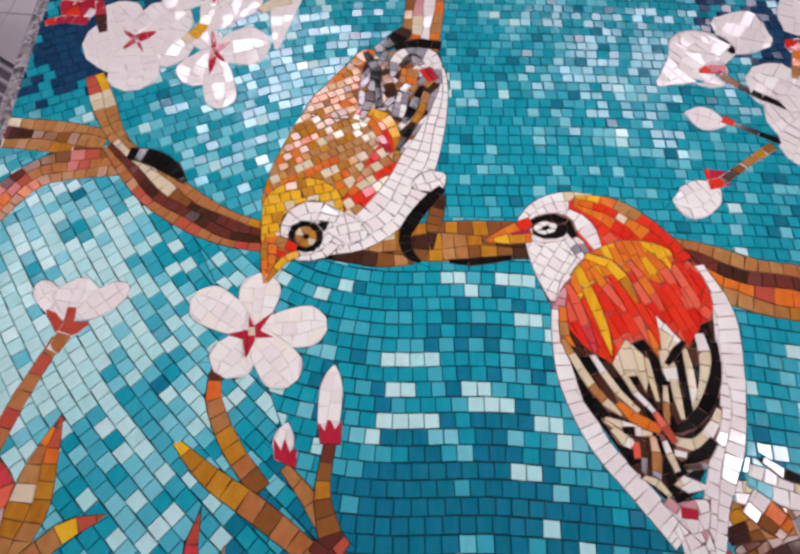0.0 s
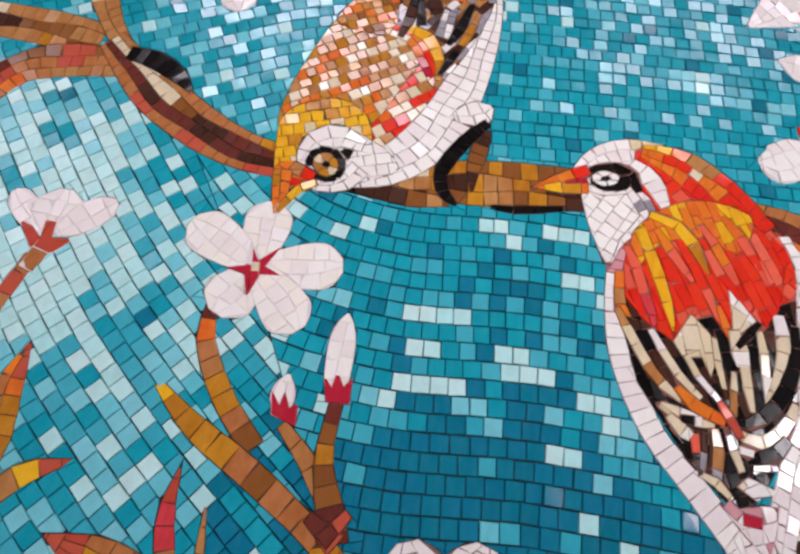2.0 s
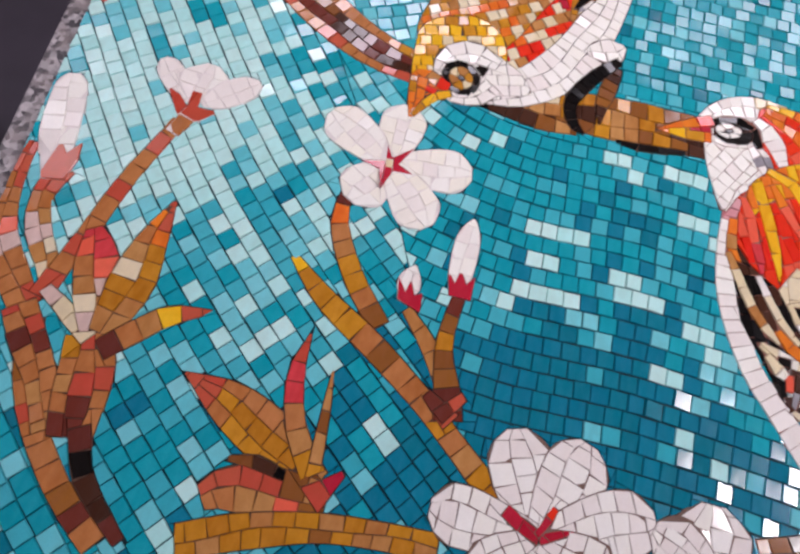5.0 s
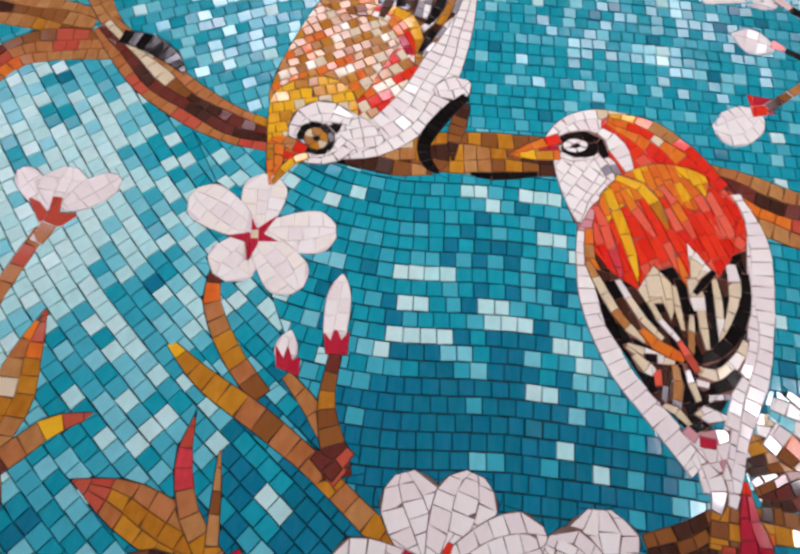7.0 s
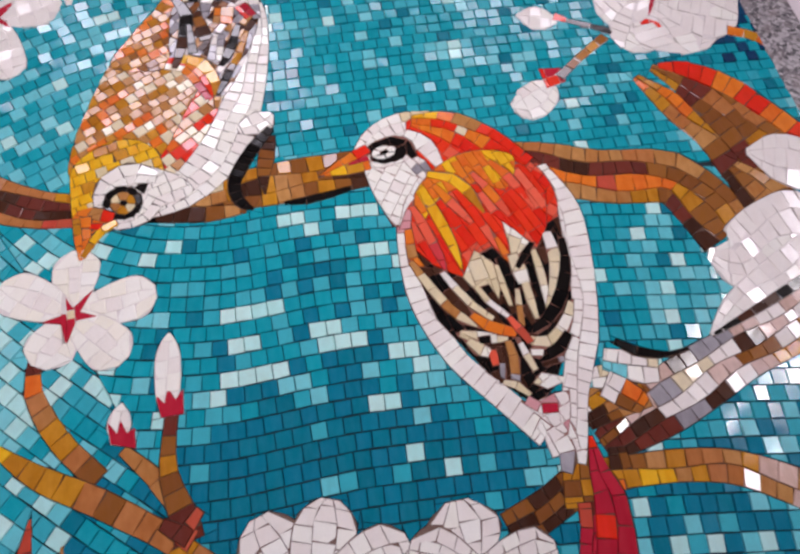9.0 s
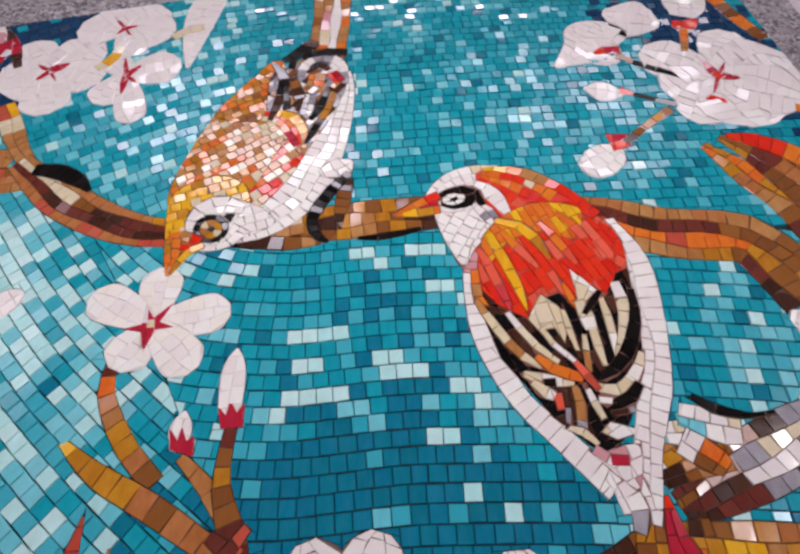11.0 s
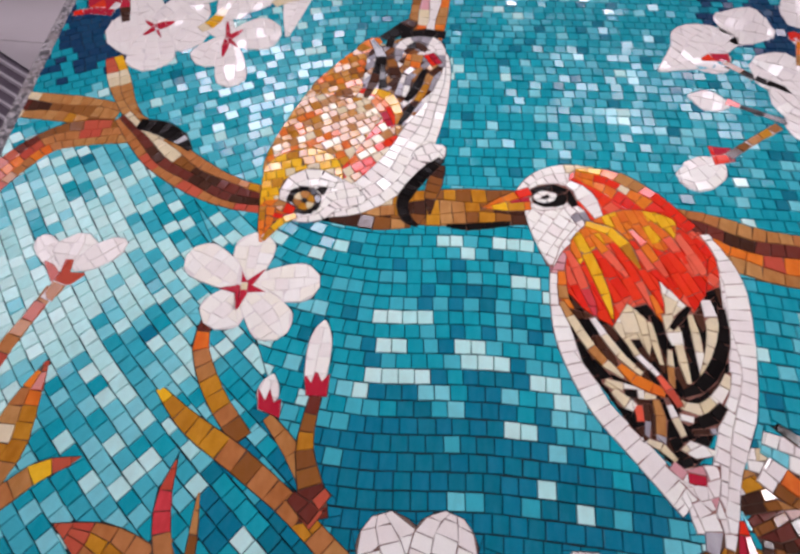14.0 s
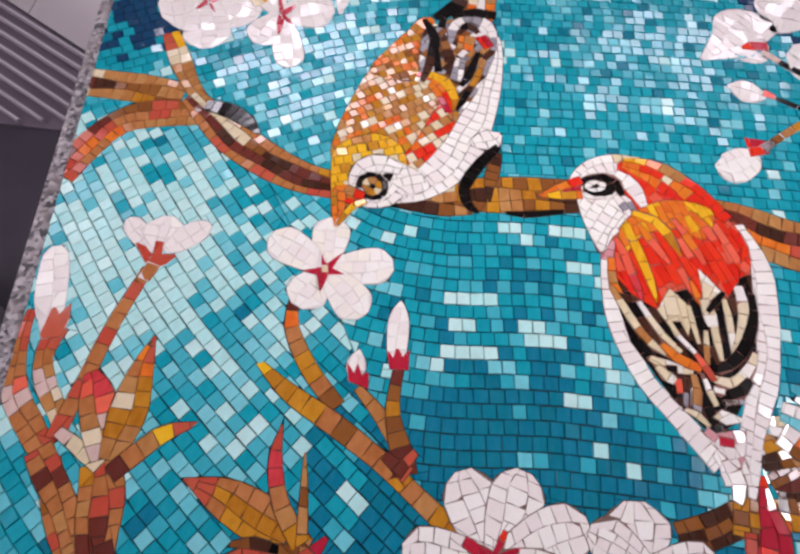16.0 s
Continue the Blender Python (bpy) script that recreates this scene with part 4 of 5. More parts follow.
stroke(m, [(-1.6, 45.7, 1.1), (-0.5, 42.3, 1.5)], "BD", size=1.3)
stroke(m, [(-0.7, 45.3, 0.6), (-0.6, 48.2, 1.4), (1.5, 49.8, 1.8), (4.0, 48.9, 1.4), (4.7, 44.9, 0.8)], "SPSPS", size=1.1)
stroke(m, [(-0.9, 50.1, 0.8), (1.8, 51.2, 1.4), (4.7, 51.0, 1.5)], "KKK", size=1.5)
stroke(m, [(0.3, 48.1, 0.6), (1.4, 48.7, 1.4), (2.6, 47.6, 0.7)], "KD")
stroke(m, [(0.1, 45.8, 2.3), (2.2, 45.6, 2.5)], "OT|TO")
stroke(m, [(2.9, 47.1, 1.4), (4.1, 45.3, 1.4)], "C|R")
stroke(m, [(0.7, 43.0, 1.3), (0.3, 39.4, 1.6)], "SW|PS", size=1.1)
stroke(m, [(2.7, 44.2, 0.6), (1.9, 40.9, 1.1), (1.0, 38.6, 0.6)], "KK", size=1.6)
stroke(m, [(3.6, 43.3, 0.5), (2.7, 40.1, 0.9), (1.5, 36.7, 0.6)], "TAT", size=1.5)
stroke(m, [(2.4, 39.4, 0.4), (1.6, 37.2, 0.9), (0.7, 35.0, 0.4)], "DKK", size=1.5)
fill(m, [(-10.1, 23.3), (-10.0, 24.9), (-8.7, 26.6), (-6.4, 27.2), (-4.1, 26.4), (-2.4, 25.4), (-1.6, 23.8), (-4.4, 22.1), (-6.2, 21.1), (-8.2, 20.9), (-9.4, 21.6)], "WPWP", 20, (1.2, 1.1))
stroke(m, [(-9.6, 23.3, 1.2), (-9.2, 25.2, 2.1), (-7.3, 26.4, 2.4), (-4.8, 25.8, 1.3)], "PPWW|PWPW")
stroke(m, [(-9.4, 22.7, 1.3), (-8.3, 21.3, 1.2), (-5.9, 21.8, 1.6), (-4.7, 23.5, 1.9)], "MPWW|PPWP")
slip(m, [(-6.5, 23.2), (-6.8, 22.6), (-6.3, 22.2), (-6.0, 22.6), (-6.0, 23.1)], "K")
slip(m, [(-6.8, 22.5), (-7.4, 22.2), (-7.3, 21.7), (-6.7, 21.8), (-6.4, 22.1)], "K")
slip(m, [(-7.5, 22.2), (-8.1, 22.4), (-8.4, 22.0), (-7.9, 21.7), (-7.4, 21.7)], "K")
slip(m, [(-8.2, 22.4), (-8.6, 23.0), (-9.2, 22.9), (-8.9, 22.3), (-8.5, 22.0)], "K")
slip(m, [(-8.7, 23.1), (-8.7, 23.8), (-9.2, 24.0), (-9.4, 23.5), (-9.2, 23.0)], "K")
slip(m, [(-8.7, 23.8), (-8.2, 24.3), (-8.5, 24.8), (-9.0, 24.6), (-9.2, 24.1)], "K")
slip(m, [(-8.2, 24.4), (-7.5, 24.4), (-7.4, 25.0), (-8.0, 25.1), (-8.5, 24.9)], "K")
slip(m, [(-7.4, 24.4), (-6.8, 24.0), (-6.4, 24.3), (-6.8, 24.8), (-7.3, 24.9)], "K")
slip(m, [(-6.8, 23.9), (-6.5, 23.2), (-6.0, 23.2), (-6.0, 23.8), (-6.3, 24.2)], "K")
slip(m, [(-7.3, 23.3), (-7.4, 23.0), (-7.1, 22.4), (-6.7, 22.7), (-6.6, 23.2)], "E")
slip(m, [(-7.5, 23.0), (-7.8, 23.0), (-8.1, 22.4), (-7.6, 22.2), (-7.1, 22.3)], "A")
slip(m, [(-7.8, 23.0), (-8.0, 23.3), (-8.7, 23.4), (-8.6, 22.9), (-8.2, 22.5)], "T")
slip(m, [(-8.0, 23.4), (-7.8, 23.6), (-8.2, 24.3), (-8.6, 24.0), (-8.7, 23.5)], "E")
slip(m, [(-7.8, 23.6), (-7.5, 23.6), (-7.1, 24.2), (-7.7, 24.5), (-8.2, 24.3)], "T")
slip(m, [(-7.4, 23.6), (-7.3, 23.3), (-6.6, 23.2), (-6.7, 23.8), (-7.1, 24.2)], "A")
slip(m, [(-7.9, 23.3), (-7.8, 23.6), (-7.5, 23.6), (-7.3, 23.4), (-7.4, 23.1), (-7.7, 23.1)], "K")
stroke(m, [(-6.3, 24.5, 1.2), (-5.7, 25.2, 0.4)], "K")
stroke(m, [(-11.7, 22.5, 0.9), (-10.5, 21.9, 2.7), (-8.4, 21.5, 1.8)], "OTR|ORO")
stroke(m, [(-11.1, 22.2, 1.6), (-10.8, 20.0, 1.4), (-10.7, 18.0, 0.3)], "OO|AO")
stroke(m, [(-8.0, 21.5, 0.7), (-9.4, 20.5, 0.9), (-10.6, 18.2, 0.5)], "YA", size=1.6)
stroke(m, [(-10.4, 21.3, 0.5), (-9.3, 21.1, 0.7)], "R")
stroke(m, [(5.7, 29.5, 0.9), (5.2, 27.0, 1.6), (4.9, 24.8, 1.1), (5.1, 23.1, 0.3)], "DBBD", size=1.0)
stroke(m, [(5.7, 30.3, 0.9), (4.2, 28.4, 1.3), (2.7, 25.8, 1.4), (2.2, 23.9, 1.2), (2.8, 22.3, 1.0), (3.9, 21.5, 0.4)], "KKKKK", size=0.8)

m = motif("bird_motif", "plump bird figure of red, orange, black, cream and white glass")
m["grout"] = RED_GROUT
stroke(m, [(18.1, 22.1, 1.4), (17.5, 18.6, 1.8), (17.5, 14.3, 2.1), (18.0, 10.6, 2.1), (19.9, 6.0, 1.8), (23.1, 2.3, 1.9), (26.0, -1.0, 2.0)], "QMPPWPPWPPPW", size=1.1)
stroke(m, [(30.7, 23.4, 2.3), (31.7, 18.4, 4.4), (32.0, 12.5, 3.1), (31.0, 7.2, 3.0), (30.2, 4.7, 2.5), (29.0, 1.7, 2.1), (28.2, -1.5, 1.9), (27.7, -3.2, 1.7)], "WPWPWPWPPW|PWPWPPWPPP", size=1.1)
stroke(m, [(25.8, 0.4, 1.6), (26.9, -0.6, 2.6), (27.2, -2.5, 2.3)], "PWP|WPP", size=1.1)
stroke(m, [(26.6, -0.4, 1.2), (27.3, -2.4, 1.4), (26.9, -3.8, 0.9)], "PWS", size=1.1)
fill(m, [(13.7, 26.0), (14.6, 27.8), (16.8, 29.9), (19.5, 30.7), (22.1, 29.8), (23.1, 27.0), (21.8, 24.3), (19.7, 22.2), (17.9, 20.3), (16.7, 18.3), (15.6, 20.1), (14.8, 23.6)], "WPPW", 30, (1.2, 1.1))
stroke(m, [(13.1, 25.6, 0.6), (15.5, 28.3, 2.1), (18.4, 29.8, 2.3), (21.5, 29.9, 2.0)], "WPWE|PWPT", size=1.1)
fill(m, [(19.2, 30.0), (24.1, 29.4), (28.6, 25.5), (31.2, 22.8), (31.9, 19.5), (30.6, 16.2), (27.3, 18.0), (22.3, 21.9), (19.6, 24.7)], "RQRR", 45, (1.3, 1.1))
stroke(m, [(19.5, 29.9, 1.4), (23.0, 29.0, 3.5), (26.3, 26.6, 4.0), (29.6, 23.3, 3.2)], "YOTRRR|OREORR|OORRRR", size=1.2)
fill(m, [(14.4, 24.8), (16.1, 24.7), (18.7, 25.2), (19.6, 24.1), (18.5, 22.1), (17.7, 20.9), (16.7, 18.5), (15.6, 20.1), (14.7, 22.6)], "WPWPW", 60, (1.2, 1.2))
stroke(m, [(18.2, 26.2, 0.9), (19.5, 24.6, 1.7), (20.4, 23.0, 1.1)], "SPS|PSP", size=1.1)
stroke(m, [(18.6, 28.4, 1.3), (20.3, 27.0, 1.9), (21.6, 24.3, 0.9)], "WPP", size=1.1)
fill(m, [(17.3, 16.9), (19.9, 15.6), (24.8, 16.1), (28.9, 16.5), (31.7, 17.9), (31.4, 14.3), (26.3, 11.4), (19.1, 11.1), (17.8, 13.4)], "KD", 100, (1.6, 1.0), smooth=False)
fill(m, [(17.5, 16.4), (18.4, 20.9), (20.5, 23.9), (23.6, 25.4), (27.1, 25.6), (29.7, 23.6), (31.1, 20.5), (30.3, 16.9), (28.9, 14.9), (28.0, 16.1), (26.4, 13.2), (24.9, 15.5), (23.3, 14.8), (21.9, 12.8), (19.7, 13.8)], "RRRQRR", 115, (2.2, 0.9), smooth=False)
fill(m, [(18.7, 21.5), (21.1, 24.2), (24.2, 25.7), (27.6, 25.5), (28.9, 24.3), (27.4, 21.3), (24.2, 22.1), (20.7, 20.6), (18.7, 18.1)], "OYOYOO", 110, (2.0, 0.9))
stroke(m, [(18.2, 20.4, 0.5), (19.1, 17.9, 1.0), (20.1, 14.8, 0.7), (20.3, 13.7, 0.3)], "QQZ", size=2.0)
stroke(m, [(19.3, 22.2, 0.7), (20.4, 19.1, 1.1), (21.4, 15.8, 0.9), (21.8, 13.6, 0.2)], "YYYY", size=2.2)
stroke(m, [(20.6, 22.3, 0.5), (22.0, 20.2, 1.0), (23.5, 18.0, 0.5)], "OQQ", size=2.0)
stroke(m, [(20.1, 23.6, 0.7), (22.4, 22.9, 1.1), (23.8, 21.2, 1.2), (24.8, 18.9, 0.3)], "YYYA", size=2.2)
stroke(m, [(24.4, 23.4, 0.5), (25.9, 20.8, 1.0), (27.1, 18.4, 0.5)], "QOQ", size=2.0)
stroke(m, [(26.3, 24.5, 0.5), (27.9, 22.4, 1.1), (29.1, 19.9, 0.5)], "OQR", size=2.0)
stroke(m, [(25.4, 16.4, 0.4), (25.9, 14.8, 0.8), (26.1, 13.4, 0.2)], "OO", size=2.0)
stroke(m, [(17.6, 18.0, 0.7), (17.7, 14.9, 0.9), (18.8, 13.5, 0.4)], "OTO", size=1.3)
fill(m, [(17.6, 14.3), (19.7, 14.0), (21.9, 12.7), (23.2, 14.7), (24.9, 15.4), (26.4, 13.1), (28.0, 15.9), (28.8, 14.8), (30.9, 16.7), (31.6, 14.3), (30.8, 9.7), (28.9, 5.0), (27.5, 2.6), (25.7, 1.3), (22.4, 4.3), (18.9, 9.3)], "KKDK", 110, (1.6, 1.0), smooth=False)
fill(m, [(21.7, 12.8), (23.2, 15.3), (24.9, 13.7), (25.1, 12.2), (24.5, 10.4), (23.9, 11.9), (22.4, 11.7)], "EEI", 100, (1.8, 1.3), smooth=False)
fill(m, [(26.3, 17.9), (27.5, 16.6), (28.5, 15.4), (27.1, 14.3), (26.3, 13.7), (26.4, 15.4)], "EI", 60, (1.6, 1.3), smooth=False)
stroke(m, [(17.4, 14.8, 0.5), (18.3, 13.1, 0.8), (19.8, 10.6, 0.9), (21.1, 9.1, 0.8), (22.2, 8.4, 0.4)], "TEETE", size=1.6)
stroke(m, [(20.0, 13.5, 0.5), (21.0, 11.8, 0.7), (22.3, 10.0, 0.7), (23.7, 8.8, 0.5)], "PEPE", size=1.7)
stroke(m, [(22.7, 11.9, 0.5), (23.6, 10.3, 0.6), (24.9, 9.0, 0.5), (25.7, 8.1, 0.3)], "EPEP", size=1.6)
stroke(m, [(24.9, 13.7, 0.4), (25.1, 11.8, 0.6), (25.4, 9.7, 0.4)], "EE", size=1.8)
stroke(m, [(26.5, 14.5, 0.9), (26.8, 13.2, 1.4), (27.0, 11.7, 1.1)], "EI", size=1.5)
stroke(m, [(27.1, 11.8, 0.7), (27.2, 10.2, 0.8), (27.4, 8.4, 0.4)], "EE", size=1.7)
stroke(m, [(26.3, 11.3, 0.4), (26.1, 9.7, 0.6), (26.0, 7.9, 0.5)], "ET", size=1.7)
stroke(m, [(28.5, 14.8, 0.5), (28.7, 12.1, 0.8), (28.6, 9.0, 0.4)], "EEI", size=1.8)
stroke(m, [(30.1, 16.4, 0.9), (30.3, 13.6, 1.2), (29.6, 11.2, 0.9), (28.5, 9.2, 0.3)], "PEEE", size=1.6)
stroke(m, [(26.7, 13.2, 0.4), (27.7, 14.4, 0.7), (28.6, 15.5, 0.4)], "K", size=1.6)
stroke(m, [(31.4, 15.7, 0.6), (31.0, 12.7, 1.0), (29.8, 10.0, 1.2), (28.2, 8.2, 1.0), (26.9, 7.5, 0.7), (25.8, 7.7, 0.4)], "KKKKK", size=1.7)
stroke(m, [(30.7, 9.6, 0.5), (29.8, 7.8, 1.0), (28.4, 6.5, 1.1), (27.3, 6.3, 1.0), (26.2, 6.8, 0.6)], "EIEE", size=1.5)
stroke(m, [(29.8, 6.9, 0.7), (28.6, 5.6, 1.1), (27.0, 5.1, 0.9)], "KKK", size=1.5)
stroke(m, [(20.6, 7.9, 0.5), (21.7, 7.4, 1.2), (23.1, 7.2, 0.9), (24.6, 7.0, 0.7)], "EEIE", size=1.5)
stroke(m, [(21.2, 7.2, 0.6), (21.9, 6.5, 1.2), (22.8, 5.9, 0.7)], "EI", size=1.4)
stroke(m, [(22.1, 7.1, 0.6), (23.1, 7.1, 0.7)], "K", size=1.2)
stroke(m, [(21.9, 9.4, 0.6), (22.9, 8.4, 1.0), (24.2, 7.8, 1.0), (25.4, 7.4, 0.8)], "OVOO", size=1.5)
stroke(m, [(25.0, 8.8, 0.5), (25.7, 7.7, 0.8), (26.4, 6.4, 0.6)], "QOV", size=1.3)
stroke(m, [(23.0, 6.2, 0.7), (23.2, 4.9, 0.8)], "OQ", size=1.2)
stroke(m, [(24.5, 6.8, 0.6), (24.7, 5.1, 0.9), (24.4, 3.0, 0.7)], "TSTS", size=1.4)
stroke(m, [(25.5, 6.5, 0.5), (25.9, 5.2, 0.7), (26.3, 4.1, 0.5)], "PSE", size=1.2)
stroke(m, [(23.7, 6.4, 0.4), (23.6, 4.2, 0.5), (23.1, 3.4, 0.3)], "DSD", size=1.2)
stroke(m, [(26.2, 5.6, 0.5), (26.8, 5.6, 1.2), (27.3, 5.5, 0.5)], "PW", size=1.3)
fill(m, [(25.8, 3.1), (26.7, 3.9), (28.6, 3.3), (28.4, 2.9), (26.9, 2.5)], "IEW", 30, (1.7, 1.4), smooth=False)
stroke(m, [(27.0, 4.5, 0.4), (28.9, 4.8, 0.5)], "SDS", size=1.2)
stroke(m, [(23.4, 3.5, 0.4), (24.5, 3.1, 0.7), (25.4, 2.2, 0.4)], "ESE", size=1.3)
fill(m, [(25.3, 1.4), (28.4, 2.1), (27.7, -0.9), (26.6, -0.3), (25.9, 0.4)], "PPM", 20, (1.2, 1.1))
stroke(m, [(25.0, 1.9, 0.8), (25.9, 1.2, 0.8)], "M")
stroke(m, [(26.1, 1.1, 0.8), (27.4, 1.0, 0.7)], "C")
stroke(m, [(14.1, 26.1, 0.5), (16.0, 27.3, 1.2), (18.3, 27.3, 1.5), (19.3, 25.6, 0.6)], "KKKK", size=1.6)
slip(m, [(15.0, 26.0), (15.8, 27.0), (17.3, 27.4), (18.5, 26.9), (18.2, 25.7), (16.6, 25.2), (15.5, 25.4)], "K")
slip(m, [(16.8, 26.4), (16.4, 26.1), (16.5, 25.7), (17.2, 26.0), (17.5, 26.4)], "W")
slip(m, [(16.4, 26.1), (16.0, 26.3), (15.3, 26.0), (15.8, 25.7), (16.5, 25.7)], "W")
slip(m, [(16.0, 26.3), (16.1, 26.6), (15.6, 26.9), (15.2, 26.5), (15.3, 26.0)], "W")
slip(m, [(16.1, 26.6), (16.6, 26.7), (17.0, 27.1), (16.3, 27.2), (15.6, 26.9)], "W")
slip(m, [(16.6, 26.7), (16.8, 26.4), (17.5, 26.4), (17.5, 26.9), (17.0, 27.1)], "W")
slip(m, [(16.0, 26.4), (16.2, 26.6), (16.6, 26.7), (16.8, 26.5), (16.5, 26.2), (16.2, 26.2)], "K")
stroke(m, [(10.2, 24.4, 0.2), (12.6, 25.8, 1.0), (14.9, 27.1, 1.0)], "OOR", size=1.6)
stroke(m, [(10.5, 24.4, 0.2), (12.9, 24.9, 1.2), (14.9, 25.2, 1.1)], "OYAO", size=1.6)
stroke(m, [(12.9, 25.4, 0.2), (14.8, 26.0, 0.6)], "C", size=2)

# ---- mosaic: the turquoise ground, laid in rows that follow the bough ----
LOWER = spline([(-52.0, 56.0), (-41.0, 42.0), (-30.0, 29.5), (-18.5, 16.5), (-10.0, 11.2), (0.0, 9.6), (13.0, 10.4), (35.0, 9.6), (70.0, 6.0)], 0.5)
UPPER = spline([(-60.0, 17.0), (-40.0, 27.5), (-24.0, 36.3), (-14.0, 41.6), (-4.0, 44.6), (8.0, 45.6), (30.0, 47.0), (70.0, 48.0)], 0.5)
BOUGH = np.array([(-60, 28), (-41.6, 29), (-34.7, 31.5), (-29.5, 31.9), (-24.4, 27.8), (-19.5, 25), (-11.9, 22.8), (-4, 22.3), (8.5, 24.2), (18.5, 24.6), (28.3, 24.3), (42.9, 21.3), (52, 22), (70, 24)], float)


# runs of pale tiles: middle and half length
PALE = [(6.7, 20.4, 1.3), (8.9, 19.2, 1.3), (13.0, 20.7, 2.0), (14.4, 16.5, 1.3), (15.9, 15.2, 0.8), (3.7, 12.0, 2.7), (3.2, 9.1, 1.3), (9.6, 9.2, 0.8), (11.1, 7.9, 2.0), (2.4, 6.5, 0.8), (5.6, 6.6, 1.3), (7.1, 5.2, 1.3), (8.4, 3.7, 0.8), (15.4, 6.6, 1.3), (12.9, 5.3, 1.3), (17.8, 5.4, 0.8), (12.8, 3.7, 0.8), (17.9, 4.0, 1.3), (14.3, 2.5, 1.3), (17.3, 1.1, 0.8), (15.3, -0.3, 1.3), (9.8, -1.9, 0.8), (14.0, -1.7, 0.8), (18.1, -1.7, 0.8), (0.1, 4.9, 0.8)]


def hill(x, y, cx, cy, r):
    return math.exp(-((x - cx) ** 2 + (y - cy) ** 2) / r**2)


def ground_colour(x, y, above):
    """Deep teal in the middle, mint towards the panel's edge, navy in the upper corners, with strewn pale tiles."""
    v = rng.gauss(0, 0.42) + 0.5 * noise.noise((x * 0.11, y * 0.11, 3.0)) + 0.35 * noise.noise((x * 0.3, y * 0.3, 8.0))
    if above:
        # paler at upper left: the tiles' reflected sheen is put into their colour
        v += 0.22 if x < -8 else 0.0
        corner = 1.5 * hill(x, y, -41, 46, 9) + 1.5 * hill(x, y, 57, 48, 11) + 0.7 * hill(x, y, -30, 60, 9) + 0.6 * hill(x, y, 42, 60, 9) + 1.2 * hill(x, y, 50, 57, 7) + 1.5 * hill(x, y, -36, 56, 6)
        v -= corner
        if v < -0.75 and corner > 0.35:
            return "1"
    else:
        # real mint tiles on the left, made paler still to carry a painted sheen
        v += 0.85 * hill(x, y, -25, 11, 9) + 0.75 * hill(x, y, -35, 19, 9) + 0.4 * hill(x, y, -34, 4, 8) + 0.35 * hill(x, y, -15, 2, 9) + 0.25 * hill(x, y, 8, 7, 8)
        v -= 0.75 * hill(x, y, 9, -2, 9) + 0.2 * hill(x, y, 2, 16, 8) + 0.25 * hill(x, y, -20, -10, 9)
        v += 0.15 if x > 28 else 0.22 if x < -9 else 0
        if -3 < x < 24 and y > -9:
            if any(abs(x - cx) < half and abs(y - cy - 0.06 * (cx - x)) < 0.66 for cx, cy, half in PALE):
                return "6" if rng.random() < 0.35 + 0.05 * y else "5" if y > 0 or rng.random() < 0.5 else "4"
            v = min(v, 0.48)
        elif rng.random() < 0.09:
            v += 0.8
    if not above and v < 0.3 and rng.random() < 2.0 * hill(x, y, 9, -7, 13) + 0.5 * hill(x, y, -12, -12, 10) + 1.2 * hill(x, y, 38, -13, 11):
        return "8" if v > -0.6 else "2"
    return "2" if v < -0.72 else "3" if v < 0.16 else "4" if v < 0.5 else "5" if v < 0.9 else "6"


# a second flow: steep rows beside the twig, parted from the level ones along it
STEEP = spline([(-52.0, 56.0), (-41.0, 42.0), (-30.0, 29.5), (-18.5, 16.5), (-9.5, 8.6), (0.5, 1.2), (14.0, -8.5), (30.0, -20.0)], 0.5)
CREASE = [(-60, 75), (-24, 30), (-13.5, 15), (-9, 9), (-6.2, 4), (-4.4, 0), (-1.4, -4.6), (3.5, -8.9), (10, -16), (20, -40), (-80, -40)]


